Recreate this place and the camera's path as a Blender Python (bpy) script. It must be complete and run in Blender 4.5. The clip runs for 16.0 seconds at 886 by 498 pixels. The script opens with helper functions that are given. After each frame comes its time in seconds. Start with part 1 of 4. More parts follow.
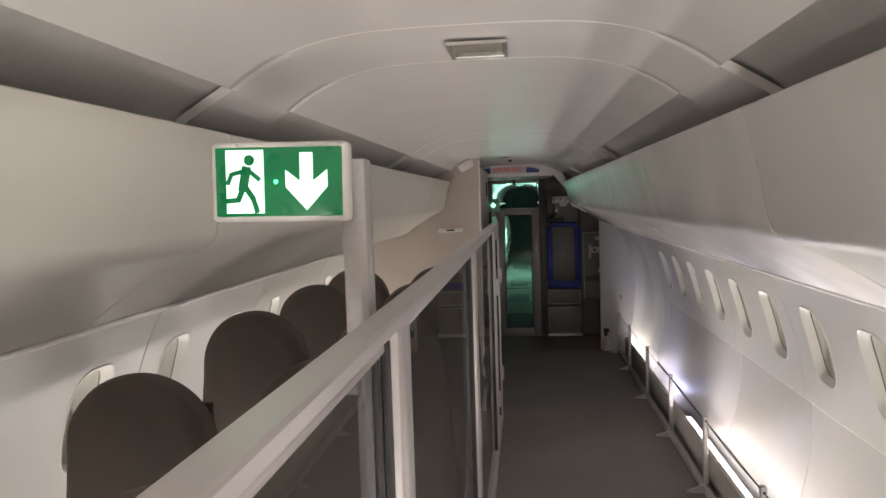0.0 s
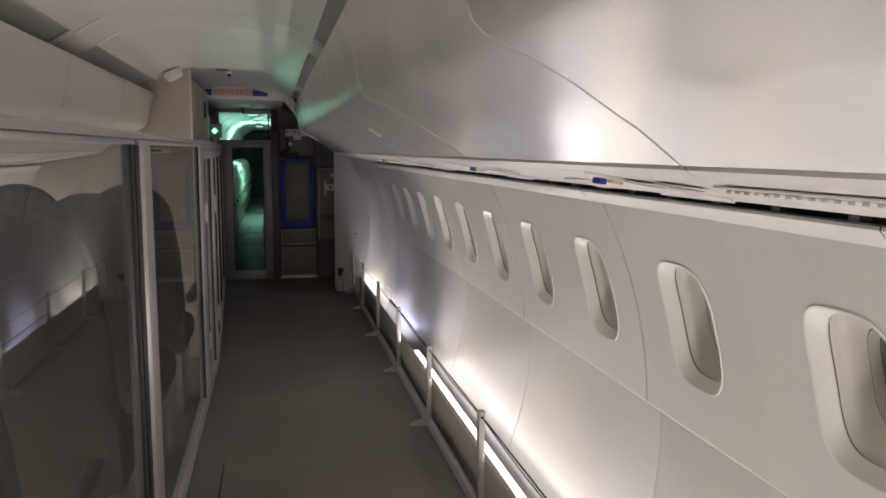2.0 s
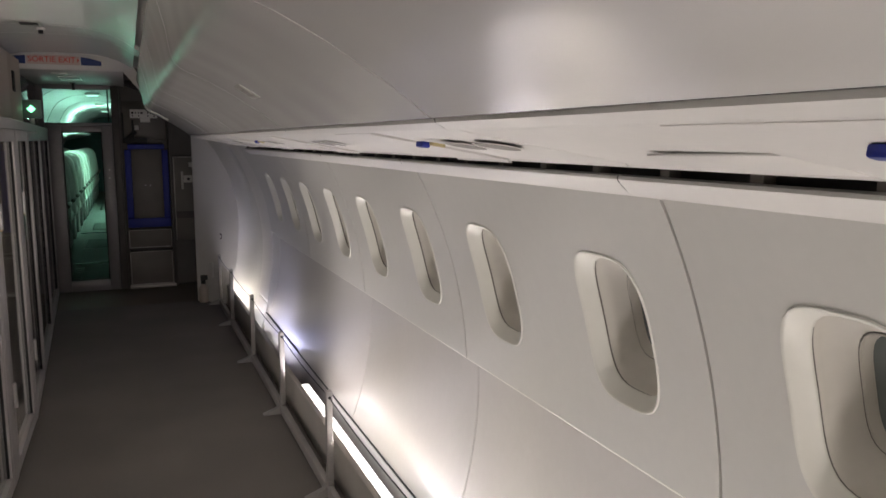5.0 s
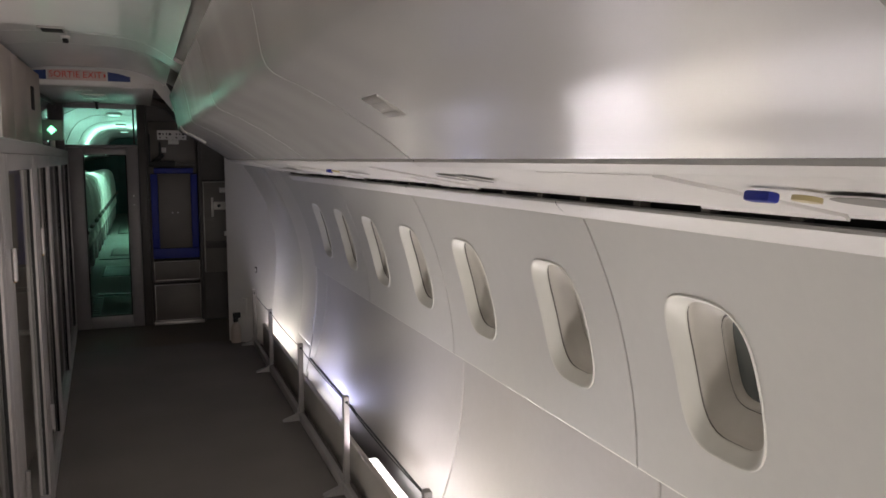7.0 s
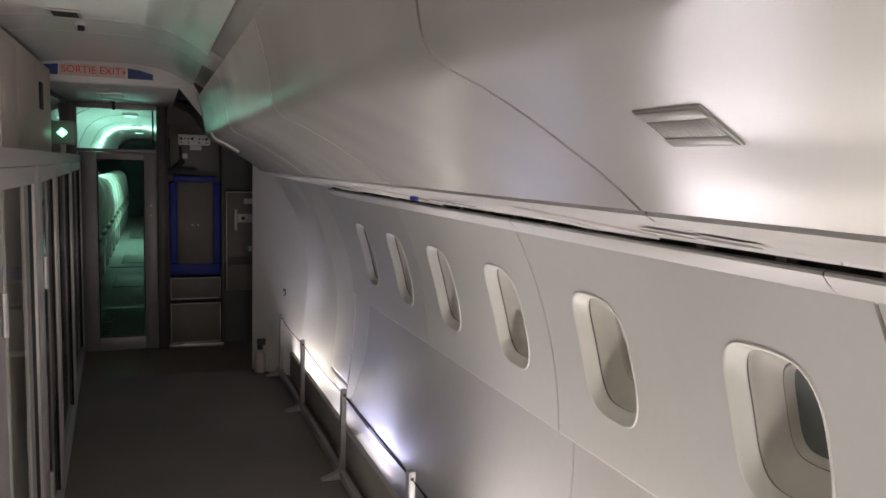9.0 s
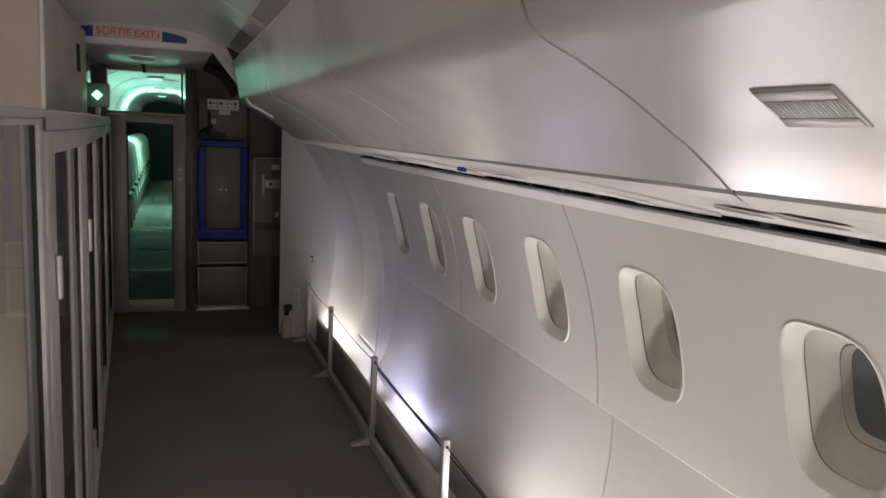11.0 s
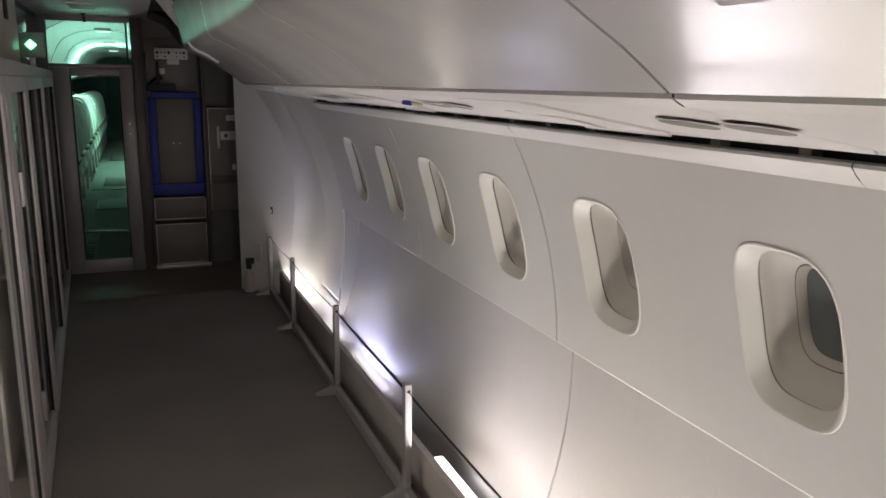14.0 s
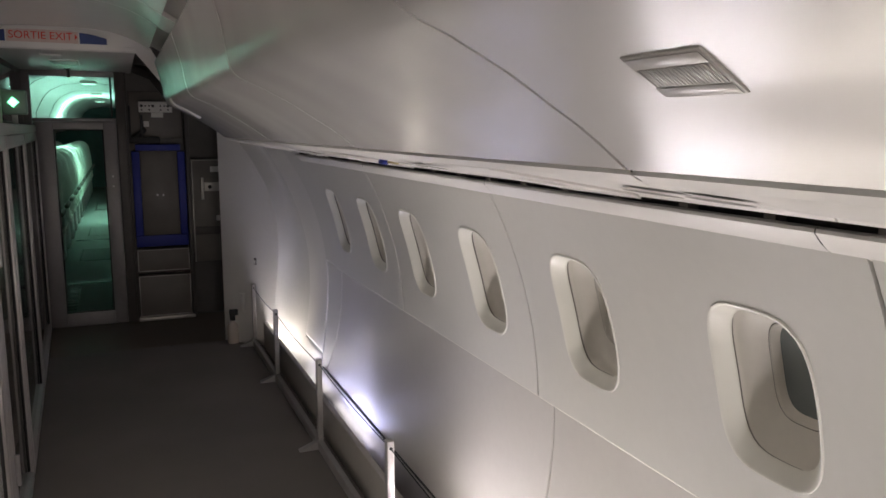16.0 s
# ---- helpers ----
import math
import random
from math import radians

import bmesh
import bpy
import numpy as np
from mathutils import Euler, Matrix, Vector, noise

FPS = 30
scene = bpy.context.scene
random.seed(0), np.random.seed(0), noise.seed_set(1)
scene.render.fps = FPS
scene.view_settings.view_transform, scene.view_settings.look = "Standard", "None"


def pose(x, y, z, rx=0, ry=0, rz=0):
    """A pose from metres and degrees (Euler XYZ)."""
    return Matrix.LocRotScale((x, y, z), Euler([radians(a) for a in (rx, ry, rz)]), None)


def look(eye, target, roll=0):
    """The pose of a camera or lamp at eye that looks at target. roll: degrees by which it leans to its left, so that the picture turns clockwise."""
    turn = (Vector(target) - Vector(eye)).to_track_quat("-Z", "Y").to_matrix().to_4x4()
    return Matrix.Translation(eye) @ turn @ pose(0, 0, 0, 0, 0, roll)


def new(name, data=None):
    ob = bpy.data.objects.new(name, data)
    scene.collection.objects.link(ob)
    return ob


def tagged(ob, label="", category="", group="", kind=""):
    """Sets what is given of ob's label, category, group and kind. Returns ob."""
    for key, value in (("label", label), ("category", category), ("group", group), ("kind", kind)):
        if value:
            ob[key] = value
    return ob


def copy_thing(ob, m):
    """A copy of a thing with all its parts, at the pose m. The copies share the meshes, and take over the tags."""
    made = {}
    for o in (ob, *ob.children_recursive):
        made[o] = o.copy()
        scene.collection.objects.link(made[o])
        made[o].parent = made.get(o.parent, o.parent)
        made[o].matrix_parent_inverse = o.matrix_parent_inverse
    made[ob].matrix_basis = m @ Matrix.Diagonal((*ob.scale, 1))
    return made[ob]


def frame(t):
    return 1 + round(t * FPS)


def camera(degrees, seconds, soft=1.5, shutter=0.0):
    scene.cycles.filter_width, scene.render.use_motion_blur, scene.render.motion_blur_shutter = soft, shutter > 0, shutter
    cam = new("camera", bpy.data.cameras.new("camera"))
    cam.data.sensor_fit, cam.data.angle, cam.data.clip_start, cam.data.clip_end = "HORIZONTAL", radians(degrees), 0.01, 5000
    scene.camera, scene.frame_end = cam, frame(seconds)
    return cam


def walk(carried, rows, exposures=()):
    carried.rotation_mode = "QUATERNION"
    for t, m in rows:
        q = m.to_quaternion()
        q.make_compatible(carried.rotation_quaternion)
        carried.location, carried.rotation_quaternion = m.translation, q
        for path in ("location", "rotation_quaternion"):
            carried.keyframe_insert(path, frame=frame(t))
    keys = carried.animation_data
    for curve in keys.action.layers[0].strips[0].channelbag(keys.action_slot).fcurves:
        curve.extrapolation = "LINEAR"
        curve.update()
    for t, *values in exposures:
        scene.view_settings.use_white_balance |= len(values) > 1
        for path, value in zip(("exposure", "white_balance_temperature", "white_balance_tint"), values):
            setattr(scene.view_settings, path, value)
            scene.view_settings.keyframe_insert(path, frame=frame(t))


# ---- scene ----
cam = camera(61.0, 16.0, soft=1.6)
PATH = [
    (0, (-0.055, 0.054, 1.576), (-0.273, 2.038, 1.447), -1.8),
    (0.5, (-0.023, 0.122, 1.534), (-0.06, 2.116, 1.383), -1.4),
    (1, (0.02, 0.239, 1.492), (0.146, 2.227, 1.305), -0.9),
    (1.5, (0.078, 0.372, 1.416), (0.382, 2.336, 1.191), -0.1),
    (2, (0.119, 0.477, 1.366), (0.556, 2.412, 1.107), 0.4),
    (2.5, (0.087, 0.564, 1.339), (0.646, 2.464, 1.06), 0.9),
    (3, (0.098, 0.681, 1.331), (0.735, 2.556, 1.045), 1.3),
    (3.5, (0.144, 0.86, 1.327), (0.829, 2.716, 1.038), 1.2),
    (5.8, (0.229, 1.646, 1.319), (1.001, 3.469, 1.036), -0.1),
    (6, (0.212, 1.693, 1.319), (0.982, 3.518, 1.04), 0.0),
    (6.5, (0.164, 1.894, 1.333), (0.915, 3.73, 1.078), 0.1),
    (7, (0.134, 2.11, 1.347), (0.869, 3.955, 1.114), 0.2),
    (7.5, (0.163, 2.344, 1.352), (0.883, 4.199, 1.144), 0.2),
    (8, (0.147, 2.495, 1.355), (0.866, 4.351, 1.157), 0.5),
    (8.5, (0.108, 2.65, 1.366), (0.834, 4.502, 1.164), 1.0),
    (9, (0.086, 2.746, 1.393), (0.802, 4.601, 1.178), 1.6),
    (9.5, (0.011, 2.768, 1.404), (0.701, 4.629, 1.16), 2.1),
    (12, (0.012, 2.785, 1.385), (0.689, 4.64, 1.066), 2.9),
    (12.5, (0.049, 2.803, 1.379), (0.725, 4.654, 1.039), 2.3),
    (13, (0.058, 2.807, 1.367), (0.751, 4.646, 0.997), 2.0),
    (13.5, (0.074, 2.815, 1.36), (0.788, 4.639, 0.955), 1.4),
    (14, (0.089, 2.816, 1.354), (0.83, 4.624, 0.93), 0.9),
    (14.5, (0.091, 2.814, 1.355), (0.856, 4.612, 0.928), 0.5),
    (15, (0.09, 2.808, 1.369), (0.873, 4.605, 0.971), 0.4),
    (15.5, (0.107, 2.811, 1.384), (0.889, 4.616, 1.022), 0.1),
    (16, (0.115, 2.811, 1.391), (0.892, 4.628, 1.078), 0.2),
]
walk(cam, [(t, look(eye, target, roll)) for t, eye, target, roll in PATH], [(0, 0.26), (0.5, 0.18), (1, 0.12), (2, -0.04), (3.5, -0.05), (6, 0.0), (8, 0.1), (9.5, 0.2), (12, 0.22), (16, 0.16)])

# ---------------------------------------------------------------- cabin measures
XC, ZC, RAD = -0.15, 0.60, 1.31       # fuselage lining: centre line, centre height, radius
PITCH = 0.5436                          # window pitch
WIN_Y = 3.20                            # centre of one window
JOINT_Y = WIN_Y + PITCH / 2             # a joint of the window panels
BAY = 4 * PITCH                         # length of a hat rack
Y_BACK, Y_END = -3.2, 8.63

# ---------------------------------------------------------------- world and light
world = bpy.data.worlds.new("world")
scene.world = world
world.use_nodes = True
world.node_tree.nodes["Background"].inputs[0].default_value = (0.05, 0.05, 0.052, 1)
world.node_tree.nodes["Background"].inputs[1].default_value = 0.8
scene.view_settings.exposure = 0.0


def area_lamp(name, eye, target, size_x, size_y, watts, colour):
    data = bpy.data.lights.new(name, "AREA")
    data.shape, data.size, data.size_y, data.energy, data.color = "RECTANGLE", size_x, size_y, watts, colour
    ob = new(name, data)
    ob.matrix_world = look(eye, target)
    return ob


WARM, COOL, LILAC, VIOLET, GREEN = (1.0, 0.895, 0.80), (1.0, 0.92, 0.865), (0.98, 0.90, 0.94), (0.60, 0.61, 1.0), (0.42, 1.0, 0.78)
# strips in the floor trough that wash the window wall
# the violet one at 6.18 is added, to widen the spotlight's patch
STRIPS = [(4.70 - 0.565 * i, 0.54, (2.9, 2.0, 1.35, 1.25)[i] if i < 4 else 1.2, (LILAC, WARM)[i % 2]) for i in range(13)] + [(6.18, 0.46, 0.7, VIOLET), (6.80, 0.24, 0.3, VIOLET), (7.38, 0.36, 1.05, COOL)]
for y, length, watts, colour in STRIPS:
    if y > 6:
        aim = (1.10, y, 0.26) if y < 6.5 else (1.02, y, 0.6)
        area_lamp("trough_lamp", (0.952, y, 0.110 if y < 6.5 else 0.064), aim, length, 0.03, watts, colour)
    elif y > 4:
        # the two end battens lean towards the aisle
        area_lamp("trough_lamp", (0.962, y, 0.142), (0.80, y, 0.6), length, 0.035, watts, colour)
    else:
        area_lamp("trough_lamp", (0.962, y, 0.142), (1.03, y, 0.5), length, 0.035, watts, colour).data.spread = radians(160)
spot_lamp = area_lamp("spot_lamp", (0.945, 5.72, 0.065), (1.085, 6.45, 0.24), 0.06, 0.05, 0.6, VIOLET)
spot_lamp.data.spread = radians(66)
# unseen fill lamp, added behind the start of the walk
area_lamp("fill_lamp", (0.10, -1.75, 0.135), (0.06, -1.35, 1.0), 0.42, 0.42, 72, COOL)
# strips at the foot of the other wall, behind the seats
LEFT_STRIPS = (-2.4, -0.9, 0.6, 2.1, 3.6, 4.9)
for y in LEFT_STRIPS:
    area_lamp("left_trough_lamp", (-1.235, y, 0.164), (-0.62, y, 0.75), 1.2, 0.035, 11.0, COOL)
# lit cabin beyond the glass door
for x in (-0.47, 0.47):
    area_lamp("green_lamp", (XC + x, 15.6, 1.47), (XC + 0.6 * x, 15.6, 1.95), 0.05, 11.6, 160, GREEN)


# ---------------------------------------------------------------- materials
def material(name, colour, rough=0.5, metal=0.0, grain=0.0, scale=40.0, bump=0.0, wave=0.0, stain=0.0, stain_scale=2.5, emit=0.0, coat=0.0, spread=0.0, coat_rough=0.2):
    mat = bpy.data.materials.new(name)
    mat.use_nodes = True
    tree = mat.node_tree
    bsdf = tree.nodes["Principled BSDF"]
    bsdf.inputs["Base Color"].default_value = (*colour, 1)
    bsdf.inputs["Roughness"].default_value = rough
    bsdf.inputs["Metallic"].default_value = metal
    bsdf.inputs["Coat Weight"].default_value = coat
    bsdf.inputs["Coat Roughness"].default_value = coat_rough
    if emit:
        bsdf.inputs["Emission Color"].default_value = (*colour, 1)
        bsdf.inputs["Emission Strength"].default_value = emit
    link = tree.links.new
    where = tree.nodes.new("ShaderNodeTexCoord").outputs["Object"]
    tone = None
    for amount, size, detail in ((grain, scale, 3.0), (stain, stain_scale, 2.0)):
        if not amount:
            continue
        cloud = tree.nodes.new("ShaderNodeTexNoise")
        cloud.inputs["Scale"].default_value, cloud.inputs["Detail"].default_value = size, detail
        link(where, cloud.inputs["Vector"])
        span = tree.nodes.new("ShaderNodeMapRange")
        span.interpolation_type = "SMOOTHSTEP"
        span.inputs["From Min"].default_value, span.inputs["From Max"].default_value = 0.2, 0.8
        span.inputs["To Min"].default_value, span.inputs["To Max"].default_value = 1 - amount, 1 + amount
        link(cloud.outputs["Fac"], span.inputs["Value"])
        if tone is None:
            tone = span.outputs["Result"]
        else:
            times = tree.nodes.new("ShaderNodeMath")
            times.operation = "MULTIPLY"
            link(tone, times.inputs[0]), link(span.outputs["Result"], times.inputs[1])
            tone = times.outputs["Value"]
    if spread:
        info = tree.nodes.new("ShaderNodeObjectInfo")
        span = tree.nodes.new("ShaderNodeMapRange")
        span.inputs["To Min"].default_value, span.inputs["To Max"].default_value = 1 - spread, 1 + spread
        link(info.outputs["Random"], span.inputs["Value"])
        if tone is None:
            tone = span.outputs["Result"]
        else:
            times = tree.nodes.new("ShaderNodeMath")
            times.operation = "MULTIPLY"
            link(tone, times.inputs[0]), link(span.outputs["Result"], times.inputs[1])
            tone = times.outputs["Value"]
    if tone is not None:
        scaled = tree.nodes.new("ShaderNodeVectorMath")
        scaled.operation = "SCALE"
        scaled.inputs[0].default_value = colour
        link(tone, scaled.inputs["Scale"])
        link(scaled.outputs["Vector"], bsdf.inputs["Base Color"])
        gloss = tree.nodes.new("ShaderNodeMath")
        gloss.operation = "MULTIPLY"
        gloss.inputs[1].default_value = rough
        link(tone, gloss.inputs[0])
        link(gloss.outputs["Value"], bsdf.inputs["Roughness"])
    if bump or wave:
        relief = tree.nodes.new("ShaderNodeTexNoise")
        relief.inputs["Scale"].default_value, relief.inputs["Detail"].default_value = (scale * 1.5, 4.0) if bump else (2.6, 1.0)
        link(where, relief.inputs["Vector"])
        raise_ = tree.nodes.new("ShaderNodeBump")
        raise_.inputs["Strength"].default_value, raise_.inputs["Distance"].default_value = (bump, 0.004) if bump else (wave, 0.03)
        link(relief.outputs["Fac"], raise_.inputs["Height"])
        link(raise_.outputs["Normal"], bsdf.inputs["Normal"])
    return mat


def glass(name, tint, index=2.0, gloss_rough=0.02, haze=0.0):
    mat = bpy.data.materials.new(name)
    mat.use_nodes = True
    tree = mat.node_tree
    tree.nodes.remove(tree.nodes["Principled BSDF"])
    clear, shine, mix, edge = (tree.nodes.new(n) for n in ("ShaderNodeBsdfTransparent", "ShaderNodeBsdfGlossy", "ShaderNodeMixShader", "ShaderNodeFresnel"))
    clear.inputs[0].default_value, shine.inputs["Roughness"].default_value = (*tint, 1), gloss_rough
    edge.inputs["IOR"].default_value = index
    tree.links.new(edge.outputs[0], mix.inputs[0])
    tree.links.new(clear.outputs[0], mix.inputs[1])
    tree.links.new(shine.outputs[0], mix.inputs[2])
    surface = mix.outputs[0]
    # even diffuse share mixed in to lift dark panes
    if haze:
        film, veil = tree.nodes.new("ShaderNodeBsdfDiffuse"), tree.nodes.new("ShaderNodeMixShader")
        film.inputs[0].default_value, veil.inputs[0].default_value = (0.6, 0.58, 0.55, 1), haze
        tree.links.new(surface, veil.inputs[1])
        tree.links.new(film.outputs[0], veil.inputs[2])
        surface = veil.outputs[0]
    tree.links.new(surface, tree.nodes["Material Output"].inputs["Surface"])
    return mat


M_WALL = material("wall_lining", (0.65, 0.64, 0.605), 0.34, grain=0.012, scale=40, stain=0.03, stain_scale=1.6, spread=0.02)
M_DADO = material("dado_lining", (0.58, 0.56, 0.535), 0.30, coat=0.35, grain=0.015, scale=40, stain=0.05, stain_scale=2.0, spread=0.03)
# darker right, left paled to cream in place of the light it lacks
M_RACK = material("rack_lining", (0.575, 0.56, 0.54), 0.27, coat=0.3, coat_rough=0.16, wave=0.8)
M_RACK_BRIGHTENED = material("brightened_cream_lining", (0.80, 0.775, 0.72), 0.32, coat=0.25, coat_rough=0.18, wave=0.6)
M_CEIL = material("ceiling_lining", (0.87, 0.845, 0.82), 0.27, coat=0.2, coat_rough=0.16, wave=0.2)
M_RECESS = material("recess_lining", (0.70, 0.68, 0.65), 0.5, grain=0.03, scale=50, stain=0.05)
M_TRIM = material("window_trim", (0.76, 0.75, 0.69), 0.30, grain=0.012, stain=0.03, stain_scale=8)
M_BOWL = material("window_bowl", (0.66, 0.63, 0.57), 0.4, grain=0.02, stain=0.05, stain_scale=8)
# seal colour, also used as painted shade in window gaps and oval recesses
M_SEAL_SHADE = material("window_seal", (0.17, 0.155, 0.135), 0.45)
M_PANE = material("window_pane", (0.15, 0.17, 0.165), 0.12, coat=0.5)
M_WHITE = material("white_plastic", (0.74, 0.72, 0.69), 0.36, grain=0.012, stain=0.03)
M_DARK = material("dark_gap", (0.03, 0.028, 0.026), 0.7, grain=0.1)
M_CARPET = material("grey_carpet", (0.21, 0.192, 0.178), 0.95, grain=0.25, scale=260, bump=0.6, stain=0.14, stain_scale=1.7)
M_VINYL = material("brown_floor", (0.17, 0.14, 0.11), 0.6, grain=0.1, scale=120, bump=0.1, stain=0.15)
M_ALU = material("brushed_aluminium", (0.55, 0.53, 0.53), 0.38, metal=0.9, grain=0.05, scale=90, stain=0.06, stain_scale=6)
M_FRAME = material("grey_painted_frame", (0.53, 0.50, 0.495), 0.34, metal=0.25)
M_STEEL = material("post_steel", (0.46, 0.44, 0.43), 0.5, metal=0.4, grain=0.06, scale=120, stain=0.1, stain_scale=9)
M_RUBBER = material("black_rubber", (0.015, 0.015, 0.016), 0.55, grain=0.1)
M_GLASS = glass("clear_glass", (0.93, 0.95, 0.945), 3.0, haze=0.03)
M_CLEAR = glass("clear_glass_core", (0.99, 1.0, 0.995), 1.0)
M_DOORGLASS = glass("door_glass", (0.95, 0.97, 0.965), 1.12)
M_SEAT = material("brown_seat_cloth", (0.14, 0.115, 0.095), 0.85, grain=0.12, scale=300, bump=0.25, stain=0.08, stain_scale=6)
M_CREAM = material("cream_seat_cloth", (0.85, 0.85, 0.80), 0.7, grain=0.06, scale=200, bump=0.2, stain=0.06, stain_scale=6)
M_BEIGE = material("beige_bulkhead", (0.56, 0.49, 0.43), 0.5, grain=0.03, scale=80, stain=0.06, stain_scale=2.5)
M_GALLEY = material("dark_galley", (0.075, 0.064, 0.058), 0.45, grain=0.08, scale=60, stain=0.2, stain_scale=4)
M_BOX = material("brown_grey_panel", (0.165, 0.145, 0.13), 0.45, grain=0.05, scale=90, stain=0.1, stain_scale=6)
M_EDGE = material("pale_metal_edge", (0.5, 0.48, 0.45), 0.4, metal=0.7)
M_BLUE = material("blue_trim", (0.012, 0.026, 0.30), 0.5, grain=0.06, stain=0.1, stain_scale=9)
M_HEADER = material("blue_header", (0.03, 0.06, 0.22), 0.4, grain=0.05)
M_RED = material("red_letters", (0.75, 0.05, 0.04), 0.5)
M_PINK = material("sign_plate", (0.72, 0.56, 0.52), 0.45, grain=0.04)
M_GREEN = material("sign_green", (0.0, 0.14, 0.045), 0.3, emit=0.42, stain=0.2, stain_scale=18)
M_SIGNWHITE = material("sign_white", (0.72, 1.0, 0.82), 0.3, emit=1.1)
M_LED = material("green_led", (0.25, 1.0, 0.5), 0.3, emit=3.5)
M_GREENLED = material("sign_led", (0.1, 1.0, 0.35), 0.3, emit=2.0)
M_LENS = material("lamp_lens", (0.36, 0.33, 0.28), 0.25, grain=0.08, scale=90, coat=0.4)
M_GLOW = material("green_lit_diffuser", (0.55, 1.0, 0.85), 0.4, emit=1.3)
M_OCHRETINT = material("yellowed_plastic", (0.55, 0.46, 0.24), 0.4, grain=0.05)
M_STRIP = material("strip_diffuser", (1.0, 0.97, 0.95), 0.4, emit=2.4)
M_TROUGH = material("cream_board", (0.50, 0.47, 0.43), 0.5, grain=0.03, stain=0.08, stain_scale=5)
M_FRAME_DARK = material("dark_grey_frame", (0.25, 0.23, 0.235), 0.4, metal=0.2, grain=0.04, stain=0.06, stain_scale=5)
# the lamp's green glow on its box is mixed into this colour
M_GLOWBOX = material("glow_tinted_lamp_box", (0.22, 0.34, 0.27), 0.4, grain=0.03)
M_LENSFRAME = material("ribbed_lens", (0.44, 0.425, 0.40), 0.3, grain=0.04, coat=0.3)
M_SIDEGLASS = material("dark_side_glass", (0.02, 0.024, 0.023), 0.05, coat=1.0, coat_rough=0.03)
M_TEAL = material("blue_green_paint", (0.06, 0.16, 0.16), 0.5, grain=0.05, stain=0.1)
M_FARFLOOR = material("pale_floor", (0.21, 0.215, 0.205), 0.98, grain=0.06, stain=0.12, stain_scale=1.5)
M_OCHRE = material("yellow_lever", (0.6, 0.36, 0.05), 0.4)


# ---------------------------------------------------------------- mesh helpers
def part(name, bm, mat, parent=None, label="", smooth=True, at=None):
    """Links a bmesh as one mesh object."""
    bmesh.ops.recalc_face_normals(bm, faces=bm.faces)
    data = bpy.data.meshes.new(name)
    bm.to_mesh(data)
    bm.free()
    data.materials.append(mat)
    if smooth:
        data.shade_smooth()
        data.set_sharp_from_angle(angle=radians(38))
    ob = new(name, data)
    if at is not None:
        ob.matrix_basis = at
    ob.parent = parent
    if label:
        ob["label"] = label
    return ob


def thing(name, label, category, group="", kind="", at=None):
    ob = new(name)
    ob.empty_display_size = 0.1
    if at is not None:
        ob.matrix_basis = at
    return tagged(ob, label, category, group, kind)


def box(x0, x1, y0, y1, z0, z1, bevel=0.003, bm=None, segments=2):
    own = bmesh.new()
    bmesh.ops.create_cube(own, size=1)
    for v in own.verts:
        v.co = ((x0 + x1) / 2 + v.co.x * (x1 - x0), (y0 + y1) / 2 + v.co.y * (y1 - y0), (z0 + z1) / 2 + v.co.z * (z1 - z0))
    if bevel:
        bmesh.ops.bevel(own, geom=own.edges[:], offset=min(bevel, 0.45 * min(abs(x1 - x0), abs(y1 - y0), abs(z1 - z0))), segments=segments, profile=0.5, affect="EDGES")
    if bm is None:
        return own
    data = bpy.data.meshes.new("scratch")
    own.to_mesh(data)
    own.free()
    bm.from_mesh(data)
    bpy.data.meshes.remove(data)
    return bm


def rod(a, b, radius, bm=None, sides=10):
    bm = bm or bmesh.new()
    a, b = Vector(a), Vector(b)
    m = Matrix.Translation((a + b) / 2) @ (b - a).to_track_quat("Z", "Y").to_matrix().to_4x4()
    bmesh.ops.create_cone(bm, cap_ends=True, segments=sides, radius1=radius, radius2=radius, depth=(b - a).length, matrix=m)
    return bm


def rings(bm, loops, closed=True, cap=False):
    """Skins a row of point loops of equal length."""
    made = [[bm.verts.new(p) for p in loop] for loop in loops]
    n = len(made[0])
    for a, b in zip(made, made[1:]):
        for i in range(n if closed else n - 1):
            bm.faces.new((a[i], a[(i + 1) % n], b[(i + 1) % n], b[i]))
    if cap:
        bm.faces.new(made[-1])
    return made


def lining(side, y, a, d=0.0):
    """A point of the round lining: side 1 or -1, angle above the centre, d metres behind the surface."""
    return (XC + side * (RAD + d) * math.cos(a), y, ZC + (RAD + d) * math.sin(a))


def angle_at(z):
    return math.asin((z - ZC) / RAD)


